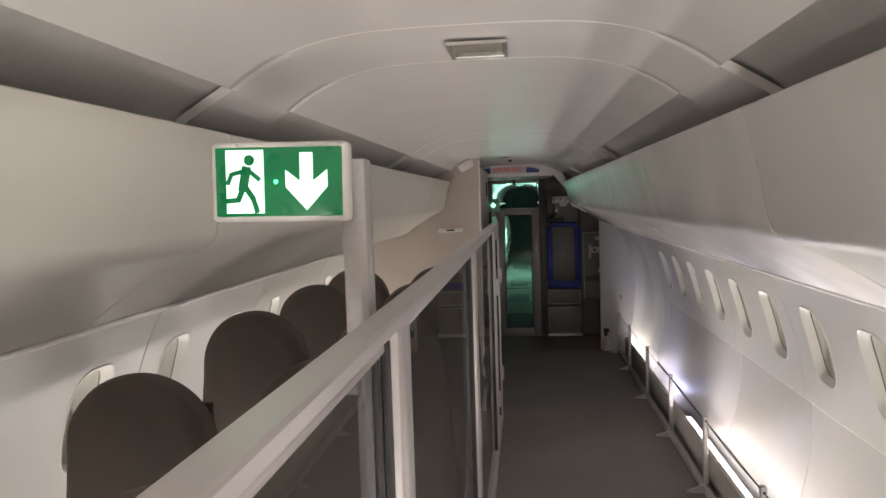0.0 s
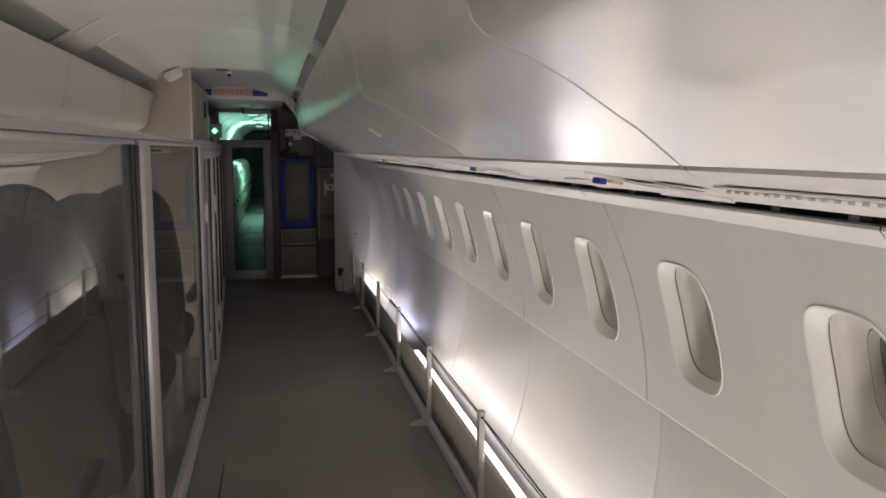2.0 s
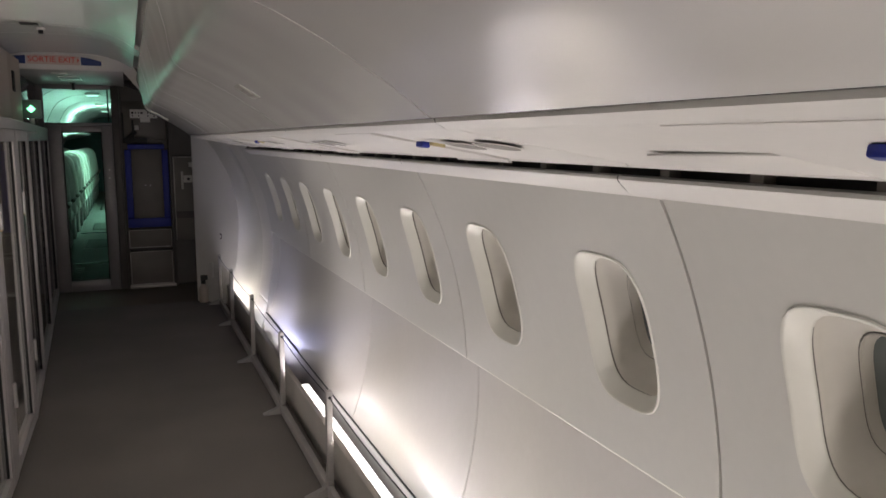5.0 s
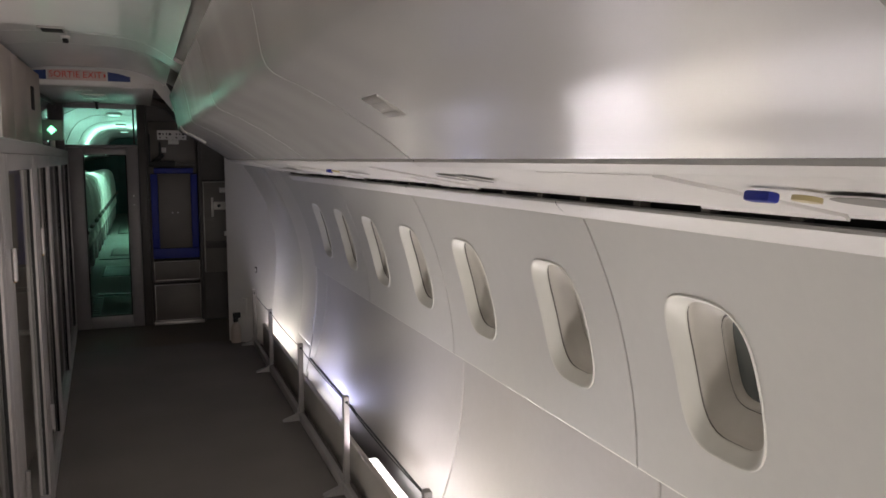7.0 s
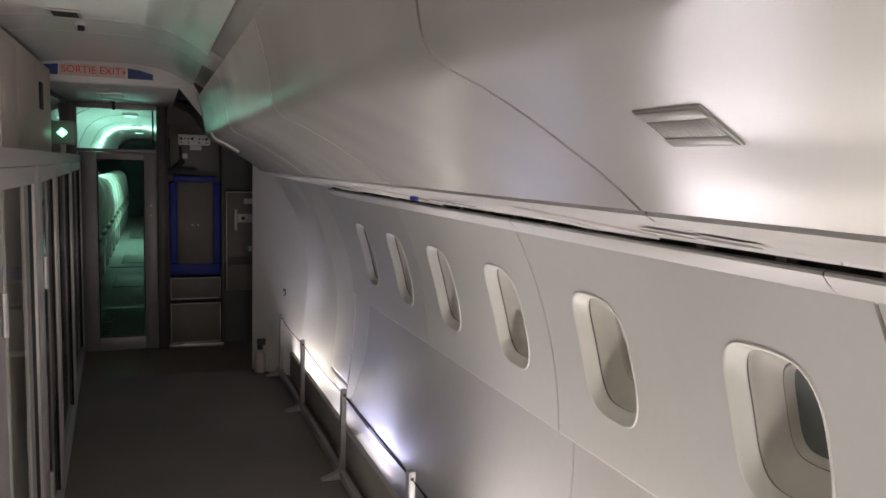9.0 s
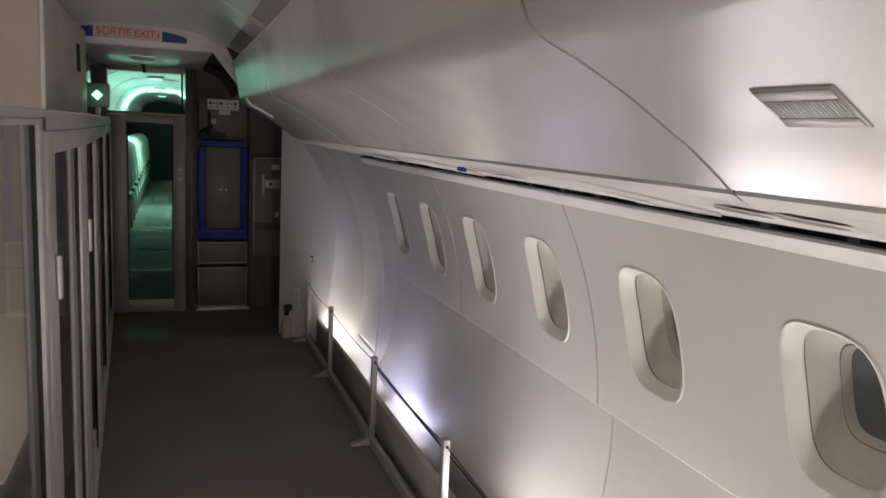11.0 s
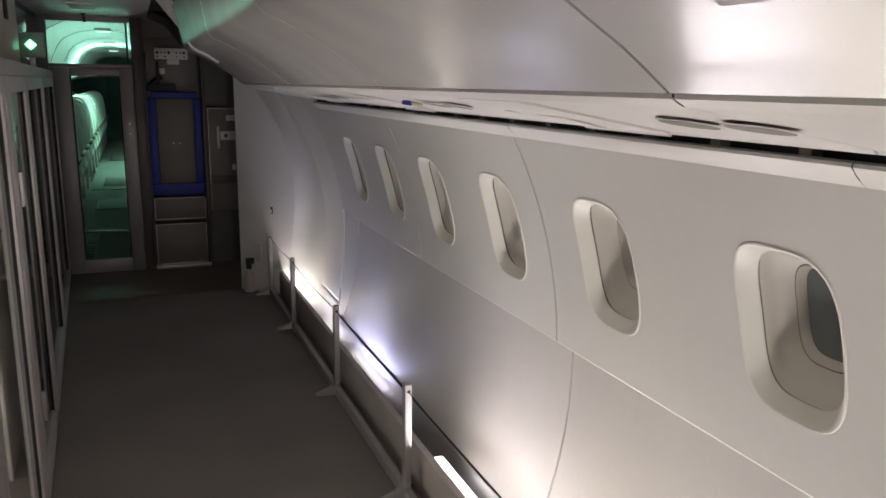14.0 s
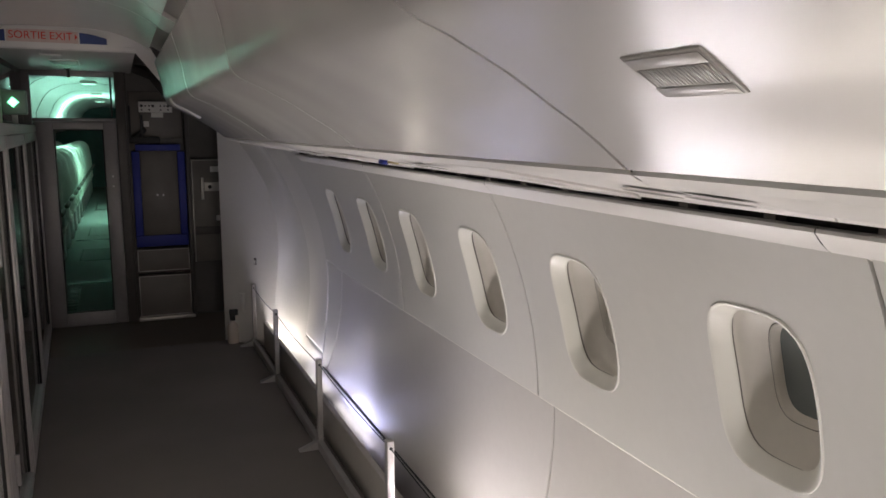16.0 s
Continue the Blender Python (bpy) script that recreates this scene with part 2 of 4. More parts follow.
def sheet(point, u0, u1, v0, v1, nu, nv, edge=0.003, back=0.012):
    """A panel point(u, v, depth) with eased edges turned back into the gap."""
    bm = bmesh.new()
    us = [u0, u0 + edge] + [u0 + 2.2 * edge + (u1 - u0 - 4.4 * edge) * i / nu for i in range(nu + 1)] + [u1 - edge, u1]
    vs = [v0, v0 + edge] + [v0 + 2.2 * edge + (v1 - v0 - 4.4 * edge) * i / nv for i in range(nv + 1)] + [v1 - edge, v1]
    grid = [[bm.verts.new(point(u, v, edge * 0.8 if i in (0, len(us) - 1) or j in (0, len(vs) - 1) else 0.0)) for j, v in enumerate(vs)] for i, u in enumerate(us)]
    for i in range(len(us) - 1):
        for j in range(len(vs) - 1):
            bm.faces.new((grid[i][j], grid[i + 1][j], grid[i + 1][j + 1], grid[i][j + 1]))
    rim = [(i, 0) for i in range(len(us))] + [(len(us) - 1, j) for j in range(1, len(vs))] + [(i, len(vs) - 1) for i in range(len(us) - 2, -1, -1)] + [(0, j) for j in range(len(vs) - 2, 0, -1)]
    low = [bm.verts.new(point(us[i], vs[j], back)) for i, j in rim]
    for k in range(len(rim)):
        (i, j), (p, q) = rim[k], rim[(k + 1) % len(rim)]
        bm.faces.new((grid[i][j], grid[p][q], low[(k + 1) % len(rim)], low[k]))
    return bm


def run(profile, ys, closed=False, cap=False):
    """A profile of (x, z) swept along y."""
    bm = bmesh.new()
    made = rings(bm, [[(x, y, z) for x, z in profile] for y in ys], closed=closed)
    if cap:
        bm.faces.new(made[0])
        bm.faces.new(made[-1])
    return bm


def oval(a, b, power=3.6, count=56):
    pts = []
    for i in range(count):
        t = 2 * math.pi * (i + 0.5) / count
        c, s = math.cos(t), math.sin(t)
        r = (abs(c / a) ** power + abs(s / b) ** power) ** (-1 / power)
        pts.append((r * c, r * s))
    return pts


def glass_pane(name, dims, mat, parent, facing, label=""):
    """A glass slab whose face towards `facing` reflects."""
    pane = part(name, box(*dims, 0), mat, parent, label, smooth=False)
    pane.data.materials.append(M_CLEAR)
    for face in pane.data.polygons:
        face.material_index = 0 if face.normal.dot(Vector(facing)) > 0.5 else 1
    pane.visible_shadow = False
    return pane


# ---------------------------------------------------------------- floor
floor = tagged(part("floor", box(-1.45, 0.905, Y_BACK, 7.85, -0.06, 0.0, 0), M_CARPET, smooth=False), "dark grey fine carpet floor of the cabin aisle", "floor", kind="structure")
tagged(part("floor_galley", box(-1.45, 1.2, 7.85, 8.70, -0.06, -0.004, 0), M_VINYL, smooth=False), "worn brown floor before the galley", "floor", kind="structure")
tagged(part("floor_trough", box(0.905, 1.3, Y_BACK, 7.85, -0.10, -0.03, 0), M_CARPET, smooth=False), "dark floor trough under the window wall", "floor", kind="structure")
seam_bm = bmesh.new()
for x, y0, y1 in ((-0.12, 3.2, 3.75), (0.35, 7.83, 7.86)):
    box(x, x + 0.006, y0, y1, 0.0, 0.004, 0.001, seam_bm)
tagged(part("floor_seam", seam_bm, M_RUBBER), "thin dark seam in the carpet", "seam", kind="structure")


# ---------------------------------------------------------------- round side walls with windows
A_LOW, A_BELT, A_TOP, A_WIN = angle_at(0.10), angle_at(0.657), angle_at(1.240), angle_at(0.945)


def window_cell(side, yc, gap_low, gap_high):
    """One window's share of a belt panel, with the hole in it."""
    bm = bmesh.new()
    lo, hi = -PITCH / 2 + gap_low, PITCH / 2 - gap_high
    v0, v1 = (A_BELT - A_WIN) * RAD + 0.002, (A_TOP - A_WIN) * RAD
    hole = [(u - 0.012, v) for u, v in oval(0.110, 0.163)]
    loops = []
    for k in (0.0, 0.12, 0.3, 0.55, 0.8, 1.0):
        loop = []
        for u, v in hole:
            c, s = u / math.hypot(u, v), v / math.hypot(u, v)
            reach = min((hi if c > 0 else lo) / c if abs(c) > 1e-6 else 9, (v1 if s > 0 else v0) / s if abs(s) > 1e-6 else 9)
            w = (u + (reach * c - u) * k, v + (reach * s - v) * k)
            loop.append(w)
        loops.append(loop)
    # pull the four nearest outer points into the corners
    for cu, cv in ((lo, v0), (lo, v1), (hi, v0), (hi, v1)):
        i = min(range(len(hole)), key=lambda q: math.hypot(loops[-1][q][0] - cu, loops[-1][q][1] - cv))
        loops[-1][i] = (cu, cv)
    pts = [[lining(side, yc + u, A_WIN + v / RAD, -0.0045) for u, v in loop] for loop in loops]
    pts.append([lining(side, yc + u, A_WIN + v / RAD, 0.014) for u, v in loops[-1]])
    rings(bm, pts)
    return bm


def ring_set(side, yc, steps, cap=False):
    bm = bmesh.new()
    rings(bm, [[lining(side, yc + u, A_WIN + v / RAD, d) for u, v in oval(a, b)] for a, b, d in steps], cap=cap)
    return bm


def window(number, side, yc):
    win = thing("window_%d" % number, "small rounded cabin window with white bevelled surround", "window", "cabin windows", "structure")
    part("frame", ring_set(side, yc, ((0.1160, 0.1695, 0.004), (0.1158, 0.1693, -0.0050), (0.1146, 0.1680, -0.0074), (0.1122, 0.1654, -0.0074), (0.1090, 0.1620, -0.0050), (0.0905, 0.1432, 0.0200), (0.0895, 0.1422, 0.0218), (0.0890, 0.1417, 0.0245))), M_TRIM, win)
    # dark ring that colours in the shadow behind the surround
    part("gap", ring_set(side, yc, ((0.0905, 0.1432, 0.0245), (0.0915, 0.1442, 0.0300))), M_SEAL_SHADE, win, "dark ring for the shade behind the surround")
    part("reveal", ring_set(side, yc, ((0.0925, 0.1452, 0.0290), (0.0912, 0.1440, 0.0310), (0.0895, 0.1420, 0.0400), (0.0865, 0.1380, 0.0490), (0.0805, 0.1295, 0.0575), (0.0720, 0.1150, 0.0665), (0.0635, 0.0990, 0.0760), (0.0610, 0.0945, 0.0790))), M_BOWL, win)
    part("seal", ring_set(side, yc, ((0.0612, 0.0947, 0.0800), (0.0606, 0.0941, 0.0780), (0.0592, 0.0927, 0.0780), (0.0586, 0.0921, 0.0800))), M_SEAL_SHADE, win, "thin dark seal")
    part("inner_rim", ring_set(side, yc, ((0.0590, 0.0925, 0.0802), (0.0582, 0.0915, 0.0772), (0.0570, 0.0902, 0.0772), (0.0563, 0.0895, 0.0800), (0.0553, 0.0884, 0.0800), (0.0500, 0.0815, 0.0960))), M_BOWL, win)
    part("pane", ring_set(side, yc, ((0.0510, 0.0825, 0.0950), (0.0200, 0.0400, 0.0952)), cap=True), M_PANE, win, "dark glossy pane")
    return win


def side_wall(name, side, y_lo, y_hi, label):
    start = JOINT_Y + (0.0 if side > 0 else 0.095)
    wall = thing(name, label, "wall", kind="structure")
    part("backing", run([(XC + side * (RAD + 0.20) * math.cos(A_LOW + (A_TOP + 0.25 - A_LOW) * i / 16), ZC + (RAD + 0.20) * math.sin(A_LOW + (A_TOP + 0.25 - A_LOW) * i / 16)) for i in range(17)], (y_lo - 0.3, y_hi + 0.2)), M_DARK, wall)
    n = math.floor((y_lo - start) / (2 * PITCH))
    count = 0
    while start + n * 2 * PITCH < y_hi - 0.05:
        y0 = start + n * 2 * PITCH
        y1 = y0 + 2 * PITCH
        for k in range(2):
            yc = y0 + PITCH * (k + 0.5)
            if yc > y_hi:
                continue
            part("panel", window_cell(side, yc, 0.0036 if k == 0 else 0.0, 0.0036 if k == 1 else 0.0), M_WALL, wall)
            WINDOWS.append((side, yc - 0.012))
        end = min(y1, y_hi)
        last = side > 0 and y1 > y_hi
        shift, inset = (0.020, 0.006) if last else (0.075, 0.0)
        stop = y1 - 0.020 if side > 0 and y1 + 2 * PITCH > y_hi and not last else y1 - 0.075
        part("dado_panel", sheet(lambda u, v, d: lining(side, u, v, d + inset), y0 - shift + 0.002, (stop if y1 < y_hi else y_hi - 0.066) - 0.002, A_LOW, A_BELT - 0.0005, 4, 14), M_DADO, wall)
        # added white bead, for the lit line on the panel's lower edge
        part("lit_edge_bead", run([lining(side, 0, A_BELT + a, d)[::2] for a, d in ((0.0012, -0.0047), (-0.0012, -0.0048), (-0.0030, -0.0034), (-0.0042, -0.0004), (-0.0044, 0.0010))], (y0 + 0.0025, end - 0.0025)), M_TRIM, wall)
        n += 1
    return wall


WINDOWS = []
side_wall("wall_right", 1, -3.0, 6.70, "pale grey curved cabin wall of lining panels")
side_wall("wall_left", -1, -3.0, 5.50, "pale grey curved cabin wall behind the seats")
for i, (side, yc) in enumerate(WINDOWS):
    window(i + 1, side, yc)

# hollow surround between the last window panel and the end bulkhead
surround = thing("wall_surround", "white concave lining beside the end bulkhead", "wall", kind="structure")


RIM_Z = (-0.10, 0.05, 0.15, 0.29, 0.46, 0.65, 0.83, 1.04, 1.22, 1.42)
NEAR_Y = (6.60, 6.70, 6.77, 6.862, 6.912, 6.936, 6.975, 7.05, 7.14, 7.25)      # window side of the pale band
FAR_Y = (7.02, 7.12, 7.195, 7.275, 7.342, 7.402, 7.49, 7.615, 7.71, 7.80)      # bulkhead side of the pale band
EDGE_X = (0.93, 0.948, 0.963, 0.976, 0.993, 1.007, 1.000, 0.952, 0.868, 0.740)  # rounded edge of the flat bulkhead


def along(table, z):
    return float(np.interp(z, RIM_Z, table))


def bulkhead_y(x):
    return 7.850 - (x - 0.695) * 1.017


def surround_piece(name, mat, y_from, y_to, a0, a1, depth, label=""):
    def point(u, v, d):
        z = ZC + RAD * math.sin(v)
        return lining(1, y_from(z) + (y_to(z) - y_from(z)) * u, v, depth + d)
    part(name, sheet(point, 0.0, 1.0, a0, a1, 5, 22, 0.006, 0.02), mat, surround, label)


A_FOOT, A_HEAD = angle_at(-0.06), angle_at(1.40)
surround_piece("panel", M_WALL, lambda z: 6.703, lambda z: along(NEAR_Y, z) - 0.002, A_BELT, A_HEAD, 0.0)
surround_piece("lower_panel", M_WALL, lambda z: 6.637, lambda z: along(NEAR_Y, z) - 0.002, A_FOOT, A_BELT - 0.001, 0.0065)
surround_piece("band", M_WHITE, lambda z: along(NEAR_Y, z) + 0.002, lambda z: along(FAR_Y, z), angle_at(0.165), A_HEAD, 0.002, "pale smooth band")
surround_piece("band_foot", M_WHITE, lambda z: along(NEAR_Y, z) + 0.002, lambda z: along(FAR_Y, z), A_FOOT, angle_at(0.162), 0.004, "pale smooth band")
# concave lining that runs from the band to the rounded edge of the flat bulkhead
hollow = bmesh.new()
loops = []
for k in range(13):
    u = k / 12
    loop = []
    for i in range(37):
        z = -0.06 + 1.46 * i / 36
        ax, ay = lining(1, 0, angle_at(z), 0.006)[0], along(FAR_Y, z) - 0.012
        bx = along(EDGE_X, z)
        by = bulkhead_y(bx)
        sag = math.sin(math.pi * u)
        loop.append((ax + (bx - ax) * u + 0.030 * sag, ay + (by - ay) * u + 0.05 * sag, z))
    loops.append(loop)
rings(hollow, loops, closed=False)
part("hollow_panel", hollow, M_WALL, surround)

# flat white bulkhead set aslant, with a rounded outer edge
slant = bmesh.new()
loops = []
for i in range(37):
    z = -0.03 + 1.47 * i / 36
    x = along(EDGE_X, z)
    loops.append([(0.695, 7.850, z), (x, bulkhead_y(x) - 0.001, z), (x + 0.004, bulkhead_y(x) + 0.020, z), (0.71, 7.872, z)])
loops.append([(0.695, 7.850, 1.75), (0.74, bulkhead_y(0.74), 1.75), (0.744, bulkhead_y(0.74) + 0.02, 1.75), (0.71, 7.872, 1.75)])
rings(slant, loops)
tagged(part("bulkhead_white", slant, M_WHITE, smooth=False), "flat white bulkhead panel beside the galley", "bulkhead", kind="structure")

# ---------------------------------------------------------------- valance, slot, service units, hat racks
RACK = ((0.608, 1.350), (0.578, 1.373), (0.548, 1.3945), (0.520, 1.411), (0.493, 1.428), (0.466, 1.4445), (0.435, 1.461), (0.401, 1.478), (0.372, 1.490), (0.354, 1.499), (0.342, 1.511), (0.335, 1.528), (0.331, 1.550), (0.323, 1.600), (0.310, 1.652), (0.295, 1.703), (0.296, 1.710), (0.302, 1.713))


def flip(side, profile):
    return [(x if side > 0 else 2 * XC - x, z) for x, z in profile]


def rack_side(side, y_lo, y_hi, word):
    """The long fittings over the windows of one side."""
    seams = [3.470 + 1.075 * n for n in range(-6, 1)] + [4.468, 5.512] if side > 0 else [1.42 + 1.065 * n for n in range(-5, 6)]
    cuts = [y_lo] + [y for y in seams if y_lo + 0.1 < y < y_hi - 0.1] + [y_hi]
    rack = thing("hat_rack_" + word, "satin off-white overhead hat rack with rounded nose", "hat rack", kind="structure")
    valance = thing("valance_" + word, "white lip along the top of the window wall", "trim", kind="structure")
    for y0, y1 in zip(cuts, cuts[1:]):
        prof = flip(side, RACK)
        bm = bmesh.new()
        ys = [y0 + 0.0032, y0 + 0.010, (y0 + y1) / 2, y1 - 0.010, y1 - 0.0032]
        loops = [[(x, y, z) for x, z in prof] for y in ys]
        loops = [[(x + side * 0.003, ys[0], z + 0.003) for x, z in prof]] + loops + [[(x + side * 0.003, ys[-1], z + 0.003) for x, z in prof]]
        rings(bm, loops, closed=False)
        part("rack_panel", bm, M_RACK if side > 0 else M_RACK_BRIGHTENED, rack)
        part("seam", run([(x + side * 0.003, z + 0.003) for x, z in prof], (y1 - 0.008, y1 + 0.008)), M_RECESS if y1 > 4.0 else M_DARK, rack, "open seam")
        # pale strip that paints the highlight along this seam's edge
        if side > 0 and 5.4 < y1 < 5.6:
            part("seam_highlight", run([(x - 0.001, z - 0.001) for x, z in prof], (y1 - 0.0035, y1 + 0.0035)), M_TRIM, rack, "pale strip for the highlight on the seam edge")
        part("service_strip", run(flip(side, [(0.6140, 1.3500), (0.6155, 1.3440), (0.630, 1.336), (0.636, 1.333), (0.642, 1.333)]), (y0 + 0.002, y1 - 0.002)), M_WHITE, rack)
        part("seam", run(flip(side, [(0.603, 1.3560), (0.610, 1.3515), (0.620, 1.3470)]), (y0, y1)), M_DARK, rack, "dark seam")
        part("lip", run(flip(side, [(1.014, 1.227), (1.001, 1.2250), (0.985, 1.2335), (0.970, 1.2470), (0.961, 1.2570), (0.962, 1.2625), (0.969, 1.2655), (0.985, 1.262)]), (y0 + 0.0012 + 0.06, min(y1 - 0.0012 + 0.06, y_hi))), M_WHITE, valance)
    # near-black sheets that put shade behind the rack and into the slot
    part("rack_shade_sheet", run(flip(side, [(0.66, 1.374), (0.50, 1.465), (0.41, 1.53), (0.36, 1.60), (0.345, 1.69), (0.45, 1.73)]), (y_lo, y_hi - 0.02)), M_DARK, rack)
    part("slot_shade_sheet", run(flip(side, [(0.90, 1.318), (0.965, 1.33), (1.0, 1.30), (1.005, 1.25)]), (y_lo, y_hi)), M_DARK, rack)
    shelf = thing("service_panel_" + word, "white passenger service panel under the hat rack", "panel", kind="structure")
    n = math.floor((y_lo - JOINT_Y) / (2 * PITCH))
    while JOINT_Y + n * 2 * PITCH < y_hi:
        y0, y1 = max(y_lo, JOINT_Y + n * 2 * PITCH), min(y_hi, JOINT_Y + (n + 1) * 2 * PITCH)
        for a, b in ((0.0, 0.36), (0.36, 0.60), (0.60, 1.0)):
            u0, u1 = y0 + (y1 - y0) * a, y0 + (y1 - y0) * b
            drop = 0.004 if a == 0.36 else 0.0
            part("plate", run(flip(side, [(0.640, 1.345), (0.640, 1.336 - drop), (0.643, 1.334 - drop), (0.926, 1.2845 - drop), (0.930, 1.2795 - drop), (0.936, 1.2790 - drop), (0.938, 1.310)]), (u0 + 0.002, u1 - 0.002), cap=True), M_WHITE, shelf)
        n += 1
    slat = bmesh.new()
    y = y_lo + 0.1
    while y < y_hi:
        box(*sorted(flip(side, [(0.969, 0), (0.992, 0)])[i][0] for i in (0, 1)), y, y + 0.022, 1.252, 1.302, 0.001, slat)
        y += PITCH / 3
    part("slot_dividers", slat, M_BOX, valance)
    return rack


rack_right = rack_side(1, Y_BACK, 6.76, "right")
rack_left = rack_side(-1, Y_BACK, 5.54, "left")
# closed, rounded far end of the right-hand rack
cap_bm = bmesh.new()
loops = []
for k, y in ((0.0, 6.758), (0.05, 6.80), (0.16, 6.84), (0.34, 6.865), (0.62, 6.875)):
    loops.append([(x + (0.62 - x) * k, y, z + (1.55 - z) * k * 0.6) for x, z in RACK])
rings(cap_bm, loops, closed=False)
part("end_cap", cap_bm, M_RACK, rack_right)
bumper = bmesh.new()
rings(bumper, [[(x - 0.004 * h, y + 0.34 * (x - 0.34) * 2, z - 0.007 * h) for x, z in RACK[5:12]] for y, h in ((6.34, 0.0), (6.345, 1.0), (6.44, 1.0), (6.445, 0.0))], closed=False)
part("bumper", bumper, M_TRIM, rack_right, "white rubbing strip")

# ---------------------------------------------------------------- ceiling
HALF = [(x, float(np.interp(x, [0.0, 0.10, 0.15, 0.19, 0.225, 0.26, 0.29, 0.32, 0.348, 0.375, 0.404, 0.432], [1.8845, 1.8838, 1.8822, 1.8797, 1.8757, 1.8698, 1.8625, 1.8530, 1.8415, 1.8280, 1.8105, 1.7900]))) for x in (0.0, 0.05, 0.10, 0.15, 0.19, 0.225, 0.26, 0.29, 0.32, 0.348, 0.375, 0.404, 0.432)]
arch = [(XC - x, z) for x, z in reversed(HALF[1:])] + [(XC + x, z) for x, z in HALF]
RIB_Y, RIB_W = 1.40, 0.34
ceil_bm = bmesh.new()


ceil_loops = [[(x, Y_BACK, z) for x, z in arch]]
y = RIB_Y - 2 * BAY
while y < 7.0:
    for edge in (y, y + RIB_W):
        if edge < 7.0:
            ceil_loops += [[(x, edge + u, z + h) for x, z in arch] for u, h in ((-0.030, 0.0), (-0.0035, 0.0), (-0.0012, 0.0020), (0.0012, 0.0020), (0.0035, 0.0), (0.030, 0.0))]
    for side in (-1, 1):
        wing = [(XC + side * 0.4318, 1.7903), (XC + side * 0.470, 1.768), (XC + side * 0.545, 1.722)]
        rings(ceil_bm, [[(x, edge, z + h) for x, z in wing] for edge, h in ((y + 0.002, 0.02), (y + 0.002, 0.0), (min(y + RIB_W, 7.05) - 0.002, 0.0), (min(y + RIB_W, 7.05) - 0.002, 0.02))], closed=False)
    y += BAY
ceil_loops.append([(x, 7.05, z) for x, z in arch])
rings(ceil_bm, ceil_loops, closed=False)
tagged(part("ceiling", ceil_bm, M_CEIL), "white satin arched ceiling of cross panels", "ceiling", kind="structure")
for side, y1 in ((1, 7.05), (-1, 7.05)):
    tagged(part("trim_recess", run([(XC + side * x, z) for x, z in ((0.428, 1.808), (0.452, 1.806), (0.520, 1.766), (0.575, 1.715), (0.60, 1.68))], (Y_BACK, y1)), M_RECESS), "grey recessed strip between ceiling and hat rack", "trim", kind="structure")
tagged(part("ceiling_galley", box(-0.62, 0.22, 7.06, 8.70, 1.778, 1.80, 0.004), M_CEIL), "low satin ceiling panel before the glass door", "ceiling", kind="structure")
# box added around the fill lamp, outside every view
uplight = thing("floor_uplight", "added square fill light on the floor, out of view", "floor light", at=pose(0.10, -1.75, 0.0))
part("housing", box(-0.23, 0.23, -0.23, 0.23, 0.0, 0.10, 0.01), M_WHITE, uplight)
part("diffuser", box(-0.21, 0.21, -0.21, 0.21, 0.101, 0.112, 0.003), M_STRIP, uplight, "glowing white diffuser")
tagged(part("wall_back", box(-1.7, 1.5, Y_BACK - 0.05, Y_BACK, -0.1, 2.0, 0), M_BEIGE), "plain beige bulkhead closing the cabin", "wall", kind="structure")

# ---------------------------------------------------------------- light trough and rope barrier along the window wall
trough = thing("light_trough", "low light trough along the foot of the window wall", "trough", kind="structure")
part("board", box(0.906, 0.930, Y_BACK, 7.60, -0.03, 0.165, 0.003), M_TROUGH, trough, "cream painted board")
part("channel", run([(1.085, 0.114), (1.070, 0.114), (1.064, 0.108), (1.022, -0.028), (1.016, -0.028)], (Y_BACK, 6.70)), M_ALU, trough, "grey metal channel side")
part("edge_strip", box(1.062, 1.071, Y_BACK, 6.70, 0.1085, 0.1155, 0.002), M_RUBBER, trough, "black edge strip")
# includes a housing for the added violet strip at 6.18
for y, length, watts, colour in STRIPS:
    batten = thing("light_batten", "white light batten standing in the floor trough", "light", "trough battens", at=pose(0.957, y, -0.052 if y < 6 else -0.128))
    part("housing", box(-0.022, 0.022, -length / 2 - 0.01, length / 2 + 0.01, 0.0225 if y < 6 else 0.0985, 0.155, 0.004), M_WHITE, batten)
    part("diffuser", box(-0.021, 0.030, -length / 2 - 0.008, length / 2 + 0.008, 0.156, 0.186, 0.010, segments=3), M_STRIP, batten, "glowing white diffuser")
for y in LEFT_STRIPS:
    batten = thing("light_batten", "white light batten behind the seats", "light", "trough battens", at=pose(-1.242, y, 0.0))
    part("housing", box(-0.022, 0.022, -0.46, 0.46, 0.0, 0.125, 0.004), M_WHITE, batten)
    part("diffuser", box(-0.021, 0.021, -0.45, 0.45, 0.126, 0.156, 0.010, segments=3), M_STRIP, batten, "glowing white diffuser")
spot = thing("floor_spotlight", "small white spotlight lying in the trough", "spotlight", at=pose(0.975, 5.60, -0.03))
bm = rod((0, -0.05, 0.03), (0, 0.05, 0.055), 0.028, sides=20)
part("housing", bm, M_WHITE, spot)
part("bracket", box(-0.035, 0.035, -0.012, 0.012, 0.0, 0.02, 0.003), M_STEEL, spot)
part("lens", rod((0, 0.051, 0.0553), (0, 0.056, 0.0565), 0.023, sides=20), M_LENS, spot)


barrier = thing("rope_barrier", "low steel post barrier strung with thin black cord", "barrier")


